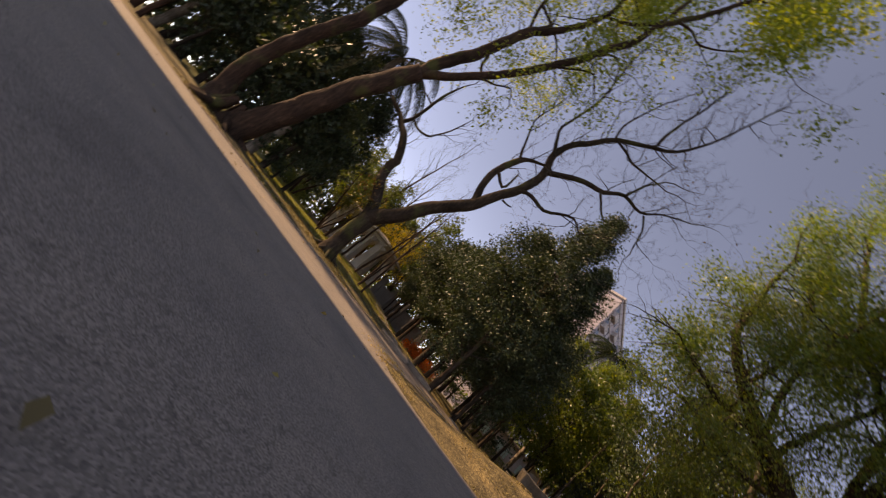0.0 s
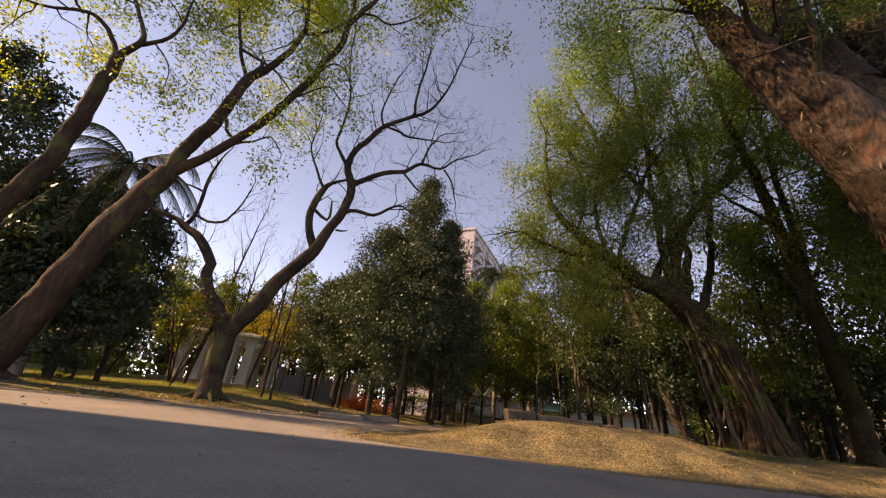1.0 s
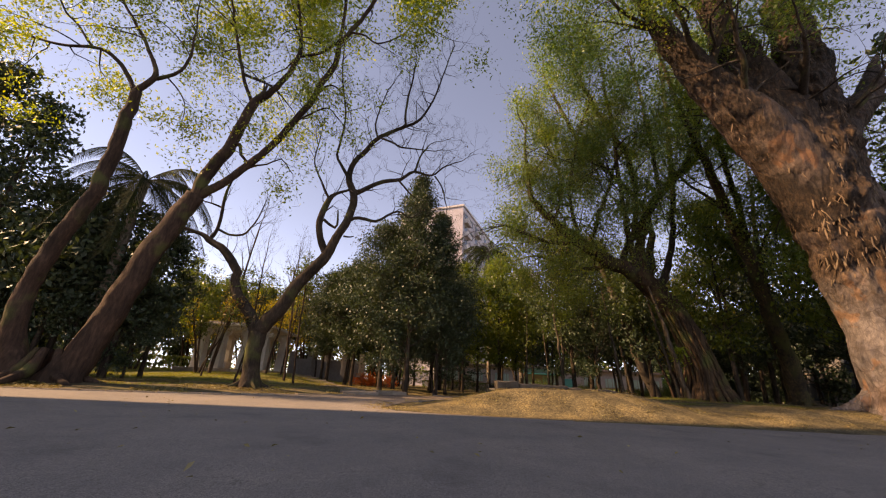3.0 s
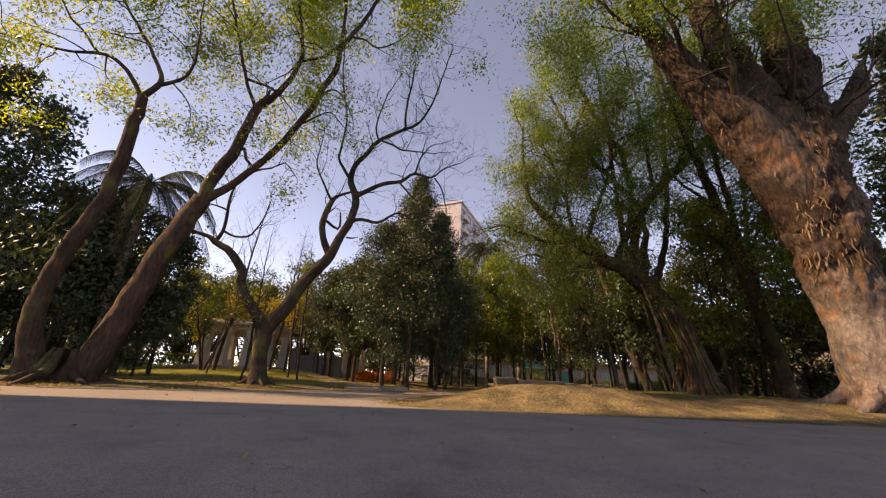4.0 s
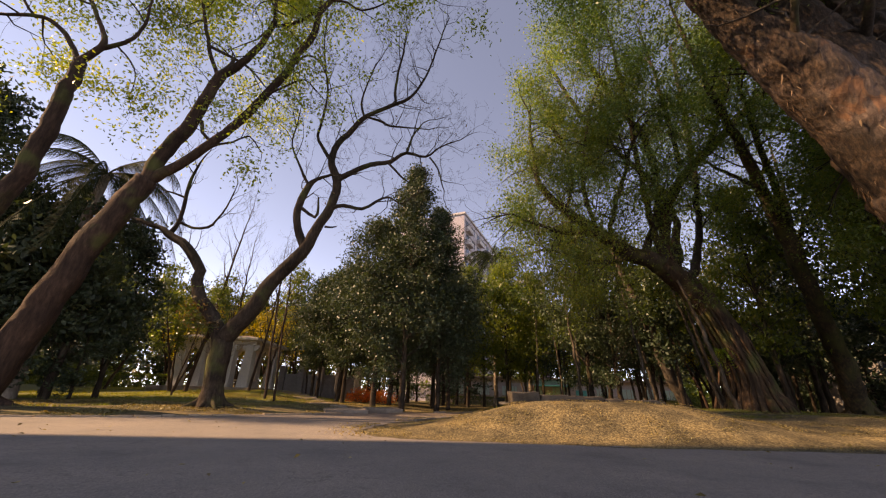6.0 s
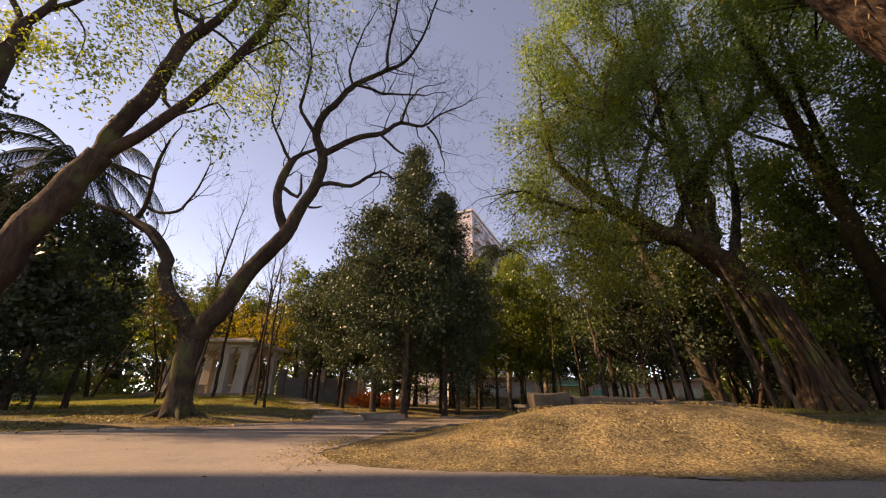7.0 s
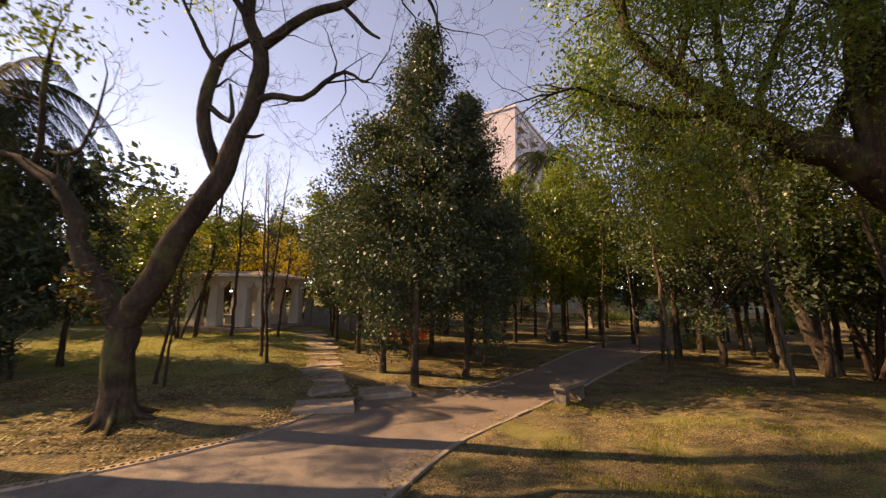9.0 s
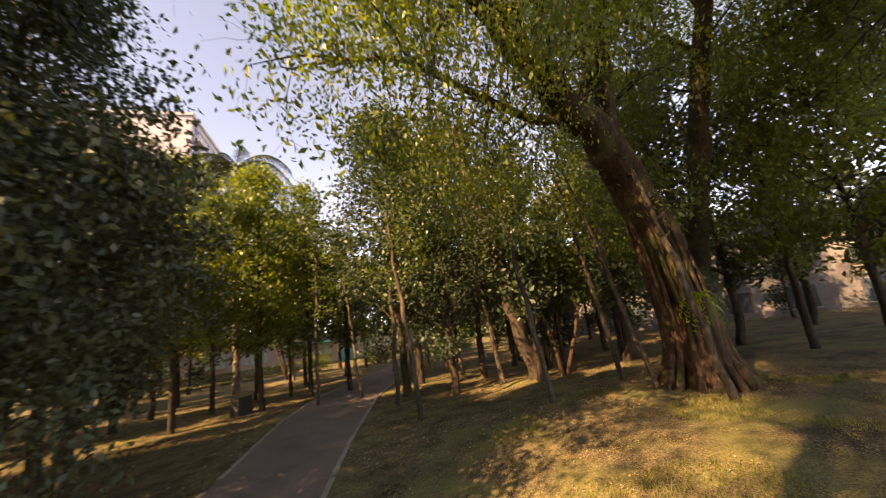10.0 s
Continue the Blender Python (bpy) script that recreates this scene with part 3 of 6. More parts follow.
def bare_tree():
    g = np.random.default_rng(23)
    t = thing("bare_tree", "leafless old tree with dark crooked limbs and many fine twigs", "tree")
    bx, by = -6.57, 9.1
    z = gz(bx, by)
    limb(t, "trunk", [(bx + 0.02, by, z - 0.25, 0.447), (bx, by, z + 0.12, 0.353), (-6.61, 9.1, 0.68, 0.284), (-6.71, 9.1, 1.40, 0.275), (-6.69, 9.1, 2.03, 0.292)], BARK_GREY, 14, 0.06, 7)
    roots(t, bx, by, 0.31, 7, BARK_GREY, 9)
    a = limb(t, "limb", [(-6.65, 9.10, 2.07, 0.278), (-6.00, 9.04, 2.89, 0.245), (-5.66, 8.99, 3.64, 0.230), (-5.26, 8.93, 4.25, 0.212), (-4.69, 8.88, 4.92, 0.199), (-4.36, 8.82, 5.64, 0.164), (-3.96, 8.76, 6.64, 0.157), (-3.94, 8.71, 7.47, 0.145), (-4.23, 8.65, 8.28, 0.126), (-4.06, 8.59, 8.95, 0.107), (-3.61, 8.54, 9.59, 0.095), (-3.12, 8.48, 10.24, 0.081), (-2.16, 8.43, 10.78, 0.066), (-1.48, 8.37, 11.21, 0.052), (-0.91, 8.31, 12.45, 0.038), (-0.59, 8.26, 13.77, 0.031), (-0.22, 8.20, 15.20, 0.024)], BARK_GREY, crook=0.8)
    b_ = limb(t, "limb", [(-3.94, 8.70, 7.51, 0.118), (-3.63, 8.67, 7.72, 0.097), (-2.83, 8.64, 8.14, 0.085), (-2.09, 8.61, 8.32, 0.071), (-1.55, 8.59, 8.72, 0.058), (-0.87, 8.56, 8.55, 0.043), (-0.40, 8.53, 8.95, 0.029), (0.08, 8.50, 9.19, 0.022)], BARK_GREY, crook=0.8)
    c = limb(t, "limb", [(-4.26, 8.80, 6.13, 0.087), (-3.93, 8.75, 6.42, 0.074), (-3.57, 8.70, 6.51, 0.067), (-2.92, 8.65, 6.39, 0.054), (-2.49, 8.60, 6.62, 0.048), (-2.05, 8.55, 6.82, 0.034), (-1.67, 8.50, 6.55, 0.020)], BARK_GREY, crook=0.8)
    d = limb(t, "limb", [(-4.68, 8.90, 4.99, 0.155), (-4.93, 8.86, 5.44, 0.130), (-5.10, 8.81, 6.12, 0.126), (-5.03, 8.77, 6.72, 0.120), (-4.88, 8.73, 7.27, 0.109), (-4.62, 8.69, 7.50, 0.062), (-4.26, 8.64, 7.63, 0.048), (-3.99, 8.60, 7.72, 0.042)], BARK_GREY, crook=0.8)
    d2 = limb(t, "limb", [(-4.86, 8.70, 7.26, 0.054), (-5.08, 8.62, 7.59, 0.048), (-5.46, 8.55, 8.32, 0.034), (-5.65, 8.48, 8.96, 0.028), (-5.58, 8.40, 9.76, 0.021)], BARK_GREY, crook=0.8)
    i = limb(t, "limb", [(-4.96, 8.80, 6.38, 0.060), (-4.48, 8.73, 6.03, 0.052), (-4.38, 8.67, 6.36, 0.040), (-4.42, 8.60, 6.73, 0.028)], BARK_GREY, crook=0.8)
    up = limb(t, "limb", [(-4.18, 8.55, 8.15, 0.070), (-4.57, 8.48, 8.76, 0.056), (-4.77, 8.40, 9.17, 0.049), (-4.66, 8.32, 10.23, 0.043), (-4.69, 8.25, 11.22, 0.036), (-5.07, 8.18, 13.15, 0.030), (-5.22, 8.10, 14.97, 0.023)], BARK_GREY, crook=0.8)
    u2 = limb(t, "limb", [(-2.10, 8.40, 10.75, 0.052), (-2.13, 8.30, 11.95, 0.045), (-1.99, 8.20, 13.01, 0.038), (-1.86, 8.10, 14.46, 0.023)], BARK_GREY, crook=0.8)
    u3 = limb(t, "limb", [(-3.11, 8.45, 10.16, 0.044), (-2.48, 8.40, 9.88, 0.043), (-2.16, 8.35, 9.64, 0.036), (-1.09, 8.30, 9.58, 0.022)], BARK_GREY, crook=0.8)
    u4 = limb(t, "limb", [(-3.20, 8.45, 10.08, 0.044), (-3.35, 8.37, 10.72, 0.036), (-3.23, 8.28, 11.60, 0.029), (-3.00, 8.20, 12.52, 0.022)], BARK_GREY, crook=0.8)
    b2 = limb(t, "limb", [(-1.54, 8.55, 8.64, 0.043), (-1.38, 8.48, 9.36, 0.036), (-1.02, 8.40, 9.93, 0.022)], BARK_GREY, crook=0.8)
    b3 = limb(t, "limb", [(-0.71, 8.55, 8.51, 0.035), (-0.38, 8.48, 7.97, 0.028), (-0.23, 8.40, 7.26, 0.021)], BARK_GREY, crook=0.8)
    b4 = limb(t, "limb", [(-2.18, 8.60, 8.24, 0.043), (-1.65, 8.50, 7.61, 0.035), (-1.35, 8.40, 7.33, 0.021)], BARK_GREY, crook=0.8)
    limb(t, "limb", [(-4.09, 8.75, 5.71, 0.040), (-3.81, 8.73, 5.68, 0.027), (-3.69, 8.70, 5.71, 0.020)], BARK_GREY, crook=0.8)
    e = limb(t, "limb", [(-6.71, 9.10, 1.94, 0.243), (-7.14, 9.06, 2.62, 0.203), (-7.60, 9.02, 3.17, 0.188), (-7.88, 8.98, 3.75, 0.169), (-7.80, 8.94, 4.09, 0.158), (-8.20, 8.90, 4.61, 0.149), (-8.63, 8.86, 4.99, 0.137), (-9.14, 8.82, 5.30, 0.113), (-9.42, 8.78, 5.47, 0.077), (-9.86, 8.74, 5.57, 0.065), (-10.21, 8.70, 5.70, 0.046)], BARK_GREY, crook=0.8)
    f = limb(t, "limb", [(-9.15, 8.90, 5.34, 0.078), (-8.94, 8.84, 5.71, 0.066), (-8.89, 8.78, 6.08, 0.061), (-8.96, 8.72, 6.88, 0.057), (-8.87, 8.66, 7.49, 0.045), (-8.73, 8.60, 7.90, 0.033)], BARK_GREY, crook=0.8)
    h = limb(t, "limb", [(-8.89, 8.85, 5.72, 0.049), (-8.41, 8.80, 5.51, 0.043), (-7.87, 8.75, 5.54, 0.043), (-7.65, 8.70, 5.77, 0.031), (-7.40, 8.65, 6.26, 0.025), (-7.26, 8.60, 6.85, 0.020)], BARK_GREY, crook=0.8)
    f2 = limb(t, "limb", [(-8.93, 8.80, 6.61, 0.038), (-9.35, 8.70, 6.75, 0.031), (-9.64, 8.60, 6.78, 0.019)], BARK_GREY, crook=0.8)
    tw, tips = twigs_from((a, b_, c, d, d2, up, u2, u3, u4, b2, b3), g, 0.3, 1.55, 0.022, 3, lift=0.3, bend=0.7, split=3, from_share=0.42)
    part("twigs", tw, TWIG, t)
    tw, more = twigs_from((e, f, h, f2), g, 0.36, 1.1, 0.02, 2, lift=0.4, bend=0.6, split=3, from_share=0.5)
    part("twigs", tw, TWIG, t)
    fork = [(-7.51, 9.00, 2.92), (-7.65, 9.00, 2.59), (-7.03, 9.00, 2.37), (-7.82, 9.00, 3.59)]
    part("epiphyte", leaf_mesh("epiphyte", leaves(clumps(g, fork, 90, 0.138), g, 0.1), LEAF_MID), LEAF_MID, t, "green epiphytes on the fork")
    part("epiphyte", leaf_mesh("epiphyte", leaves(clumps(g, fork[:3], 90, 0.172), g, 0.12), LEAF_DEAD), LEAF_DEAD, t, "withered brown epiphytes on the fork")
    some = [q for q in tips if g.random() < 0.02]
    crown_on(t, some, g, 1, 0.08, 0.1, LEAF_DEAD, "a few withered leaves")


def evergreen(name, label, seed, height, radius, clear, count, leaf, mat, bark=BARK_GREY, point=1.0, lean=0.0, trunk_r=0.09, group="", ragged=0.35, sparse=1, droop=0.25):
    """A young evergreen with a slim trunk and a dense, uneven, tapering crown; stands at the origin."""
    g = np.random.default_rng(seed)
    t = thing(name, label, "tree", group)
    pts = [(0, 0, -0.15, trunk_r * 1.7), (0, 0, 0.1, trunk_r * 1.3), (lean * 0.3 + 0.05 * g.normal(), 0.05 * g.normal(), clear, trunk_r), (lean, 0.1 * g.normal(), height * 0.6, trunk_r * 0.6), (lean * 1.2, 0, height * 0.97, 0.012)]
    trunk = limb(t, "trunk", pts, bark, 8, 0.05, seed)
    s, tips = Shape(), []
    layers = max(10, int((height - clear) * (3.2 if sparse == 1 else 2.3)))
    for k in range(layers):
        u = (k + g.random()) / layers
        z = clear * 0.85 + (height - clear * 0.85) * u
        i = int(np.argmin(abs(trunk[:, 2] - z)))
        reach = radius * (min(1, u * 4 + 0.35)) * max(0.05, 1 - u**1.25) ** (0.8 * point) * (1 - ragged + 2 * ragged * g.random())
        for _ in range(3 if sparse == 1 else 2):
            a = 2 * math.pi * g.random()
            way = unit(np.array([math.cos(a), math.sin(a), 0.25 + 0.6 * g.random()]))
            sprout(s, g, trunk[i, :3], way, max(0.3, reach), 0.022, 1, tips, 0.3, 4 if sparse == 1 else 3, 0.2, 4, 0.5)
    part("branches", s, TWIG, t)
    c = np.array([q[0] for q in tips])
    per = max(1, count // len(c))
    crown = clumps(g, c, int(per * 0.75) + 1, (0.15 + 0.025 * radius) * (1 if sparse == 1 else 1.25))
    stem = np.array([trunk[int(np.argmin(abs(trunk[:, 2] - q[2] * 0.92))), :3] for q in c])
    inner = np.repeat(c, max(1, per // 4), axis=0)
    share = 0.25 + 0.65 * g.random((len(inner), 1))
    inner = inner * share + np.repeat(stem, max(1, per // 4), axis=0) * (1 - share) + g.normal(size=inner.shape) * 0.14
    crown = np.vstack([crown, inner])
    part("crown", leaf_mesh("crown", leaves(crown, g, leaf, droop=droop, wide=0.5), mat), mat, t)
    return t


def place(ob, x, y, turn=0.0, size=1.0, fresh=True):
    m = Matrix.Translation((x, y, gz(x, y))) @ Matrix.Rotation(turn, 4, "Z") @ Matrix.Diagonal((size, size, size, 1))
    if fresh:
        ob.matrix_world = m
        return ob
    keep = ob.scale.copy()
    ob.scale = (size, size, size)
    made = copy_thing(ob, Matrix.Translation((x, y, gz(x, y))) @ Matrix.Rotation(turn, 4, "Z"))
    ob.scale = keep
    return made


def fig_tree():
    g = np.random.default_rng(31)
    t = thing("fig_tree", "leaning fig tree with fused aerial roots and a broad crown", "tree")
    bx, by = 10.93, 11.5
    z = gz(bx, by)
    core = [(bx + 0.05, by, z - 0.25, 0.62), (10.87, 11.48, 1.64, 0.514), (10.63, 11.46, 2.76, 0.463), (10.12, 11.44, 3.86, 0.445), (9.41, 11.42, 4.91, 0.425), (8.43, 11.40, 5.78, 0.384)]
    axis = limb(t, "trunk", core, BARK_FIG, 22, 0.08, 2)
    for k in range(34):
        a = 2 * math.pi * k / 34 + 0.12 * g.normal()
        c, s = math.cos(a), math.sin(a)
        foot = 0.6 + 0.2 * g.random()
        h = 2.0 + 2.2 * g.random()
        r = 0.05 + 0.085 * g.random()
        lo, hi = axis[int(np.argmin(abs(axis[:, 2] - h * 0.45)))], axis[int(np.argmin(abs(axis[:, 2] - h)))]
        pts = [(bx + c * (foot + 0.25), by + s * (foot + 0.25), gz(bx + c, by + s) - 0.12, r * 1.3), (bx + c * foot, by + s * foot, z + 0.4, r), (lo[0] + c * (lo[3] + 0.06), lo[1] + s * (lo[3] + 0.06), h * 0.45, r * 0.85), (hi[0] + c * (hi[3] + 0.02), hi[1] + s * (hi[3] + 0.02), h, r * 0.45), (hi[0] - 0.3 + c * hi[3] * 0.8, hi[1] + s * hi[3] * 0.8, h + 0.6, r * 0.2)]
        sh = Shape()
        tube(sh, curve_points(pts, 0.2), 7, 0.12, k)
        part("aerial_root", sh, BARK_FIG, t)
    L = []
    L.append(limb(t, "limb", [(8.52, 11.40, 5.71, 0.372), (7.45, 11.44, 6.24, 0.321), (6.47, 11.48, 6.88, 0.282), (5.57, 11.51, 7.58, 0.239), (4.75, 11.55, 8.32, 0.193), (4.02, 11.59, 9.14, 0.145), (3.70, 11.62, 10.23, 0.112), (3.59, 11.66, 12.28, 0.077), (3.64, 11.70, 13.68, 0.050)], BARK_GREY, crook=1.4))
    L.append(limb(t, "limb", [(8.85, 11.40, 5.72, 0.232), (8.83, 11.33, 7.08, 0.208), (9.14, 11.26, 8.33, 0.189), (10.06, 11.19, 9.91, 0.202), (11.51, 11.11, 11.29, 0.196), (13.17, 11.04, 13.05, 0.182), (14.78, 10.97, 14.58, 0.149), (16.51, 10.90, 16.23, 0.107)], BARK_FIG, crook=1.4))
    L.append(limb(t, "limb", [(7.84, 11.40, 6.11, 0.158), (8.74, 11.36, 8.12, 0.133), (9.04, 11.32, 10.03, 0.129), (8.84, 11.29, 12.56, 0.146), (8.41, 11.25, 13.07, 0.129), (7.62, 11.21, 14.74, 0.115), (6.92, 11.18, 16.55, 0.089), (6.46, 11.14, 18.11, 0.071), (6.36, 11.10, 20.24, 0.042)], BARK_GREY, crook=1.4))
    L.append(limb(t, "limb", [(6.54, 11.50, 6.97, 0.100), (7.00, 11.43, 8.50, 0.086), (7.81, 11.37, 10.61, 0.080), (8.41, 11.30, 12.29, 0.064)], BARK_GREY, crook=1.4))
    L.append(limb(t, "limb", [(4.88, 11.60, 8.27, 0.080), (5.34, 11.53, 10.36, 0.073), (4.89, 11.47, 12.15, 0.057), (4.37, 11.40, 13.75, 0.039)], BARK_GREY, crook=1.4))
    L.append(limb(t, "limb", [(10.19, 11.20, 10.42, 0.094), (10.18, 11.12, 12.68, 0.089), (10.09, 11.05, 15.39, 0.075), (9.88, 10.98, 17.22, 0.058), (9.66, 10.90, 19.20, 0.040)], BARK_GREY, crook=1.4))
    L.append(limb(t, "limb", [(6.03, 11.40, 7.16, 0.117), (4.58, 11.12, 6.98, 0.083), (3.21, 10.85, 7.16, 0.066), (2.31, 10.58, 7.46, 0.041), (1.62, 10.30, 7.16, 0.024)], BARK_GREY, crook=1.4))
    L.append(limb(t, "limb", [(7.49, 11.50, 6.27, 0.129), (6.48, 11.80, 6.00, 0.083), (5.29, 12.10, 6.34, 0.069), (4.02, 12.40, 6.69, 0.045), (3.14, 12.70, 6.54, 0.027)], BARK_GREY, crook=1.4))
    L.append(limb(t, "limb", [(9.12, 11.50, 5.26, 0.198), (9.87, 12.05, 9.40, 0.124), (7.44, 12.60, 13.26, 0.112), (6.09, 13.15, 17.26, 0.090), (5.56, 13.70, 20.16, 0.048)], BARK_GREY, crook=1.4))
    L.append(limb(t, "limb", [(9.50, 11.50, 5.05, 0.196), (11.24, 12.33, 8.19, 0.137), (12.85, 13.17, 15.50, 0.126), (13.91, 14.00, 21.92, 0.097)], BARK_GREY, crook=1.4))
    L.append(limb(t, "limb", [(8.57, 11.30, 5.74, 0.154), (7.90, 10.63, 8.43, 0.112), (7.51, 9.97, 13.03, 0.085), (6.96, 9.30, 15.93, 0.051)], BARK_GREY, crook=1.4))
    L.append(limb(t, "limb", [(11.50, 11.10, 11.28, 0.119), (12.69, 10.70, 14.03, 0.087), (13.21, 10.30, 16.85, 0.062), (13.12, 9.90, 19.54, 0.037)], BARK_GREY, crook=1.4))
    L.append(limb(t, "limb", [(13.13, 11.00, 13.00, 0.121), (16.18, 11.65, 13.40, 0.088), (18.72, 12.30, 13.40, 0.054)], BARK_GREY, crook=1.4))
    L.append(limb(t, "limb", [(6.03, 11.40, 7.16, 0.101), (5.43, 10.83, 9.28, 0.076), (5.85, 10.27, 12.32, 0.061), (6.34, 9.70, 13.98, 0.034)], BARK_GREY, crook=1.4))
    tw, tips = twigs_from(L, g, 0.55, 2.3, 0.04, 2, lift=0.1, bend=0.5, from_share=0.15)
    part("twigs", tw, TWIG, t)
    low_s, low_tips = twigs_from([L[0][10:], L[6], L[7], L[13]], g, 0.42, 1.7, 0.025, 2, lift=-0.35, bend=0.5, from_share=0.1)
    part("twigs", low_s, TWIG, t)
    low_tips = [q for q in low_tips if q[0][2] > 4.3 + 0.4 * g.normal() and q[0][0] > 3.0 + 0.3 * g.normal()]
    crown_on(t, low_tips, g, 64, 0.32, 0.09, LEAF_SLIM, "light green hanging leaves", droop=0.7)
    tips = [q for q in tips if q[0][2] > 4.9 + 0.5 * g.normal() and q[0][0] > 1.8 + 0.2 * g.normal()]
    crown_on(t, tips, g, 84, 0.32, 0.115, LEAF_FIG, "small dull green leaves", gaps=0.0, grain=0.75)
    fern = []
    for k in range(16):
        a, r = 2 * math.pi * g.random(), g.random()
        for q in range(14):
            s = q / 13
            fern.append((9.52 + 0.45 * s * math.cos(a) * (0.4 + 0.6 * r), 10.75 + 0.45 * s * math.sin(a) * (0.4 + 0.6 * r), 2.35 + 0.5 * s * r - 0.8 * s * s))
    part("fern", leaf_mesh("fern", leaves(fern, g, 0.13, droop=0.3, wide=0.26), LEAF_FERN), LEAF_FERN, t, "bright green fern growing on the trunk")
    t.location.x = 0.4


def leaning_tree():
    g = np.random.default_rng(37)
    t = thing("leaning_tree", "dark leaning tree with lichen-stained bark and two parallel limbs", "tree")
    z = gz(17.2, 13.3)
    a = limb(t, "trunk", [(17.3, 13.45, z - 0.2, 0.517), (17.15, 13.3, z + 0.3, 0.394), (15.71, 12.15, 3.56, 0.318), (14.16, 10.98, 6.42, 0.275), (12.78, 10.03, 8.69, 0.215), (11.47, 9.08, 10.59, 0.163), (10.15, 8.35, 13.08, 0.103), (9.12, 7.61, 16.01, 0.043)], BARK_LICHEN, 14, 0.06, 2)
    roots(t, 17.25, 13.4, 0.4, 7, BARK_LICHEN, 4)
    L = [a] + [limb(t, "limb", pts, BARK_LICHEN) for pts in (
        [(14.25, 11.06, 6.20, 0.172), (13.74, 10.40, 8.39, 0.137), (12.64, 9.37, 11.03, 0.103), (11.76, 8.35, 13.96, 0.043)],
        [(15.57, 12.01, 4.00, 0.172), (16.74, 13.03, 7.81, 0.129), (18.20, 13.91, 12.20, 0.078), (19.08, 14.50, 15.42, 0.026)],
        [(14.69, 11.42, 5.47, 0.103), (14.98, 13.03, 8.39, 0.078), (14.39, 14.79, 11.61, 0.035)],
        [(12.78, 9.96, 8.69, 0.086), (12.34, 11.57, 11.03, 0.061), (12.64, 13.03, 13.66, 0.026)],
        [(16.74, 13.03, 7.81, 0.086), (16.74, 11.27, 9.56, 0.061), (17.61, 9.81, 11.03, 0.026)])]
    tw, tips = twigs_from(L, g, 0.7, 2.0, 0.045, 2, lift=0.05, from_share=0.45)
    part("twigs", tw, TWIG, t)
    tips = [q for q in tips if q[0][2] > 3.4]
    crown_on(t, tips, g, 40, 0.34, 0.11, LEAF_FIG, gaps=0.1)


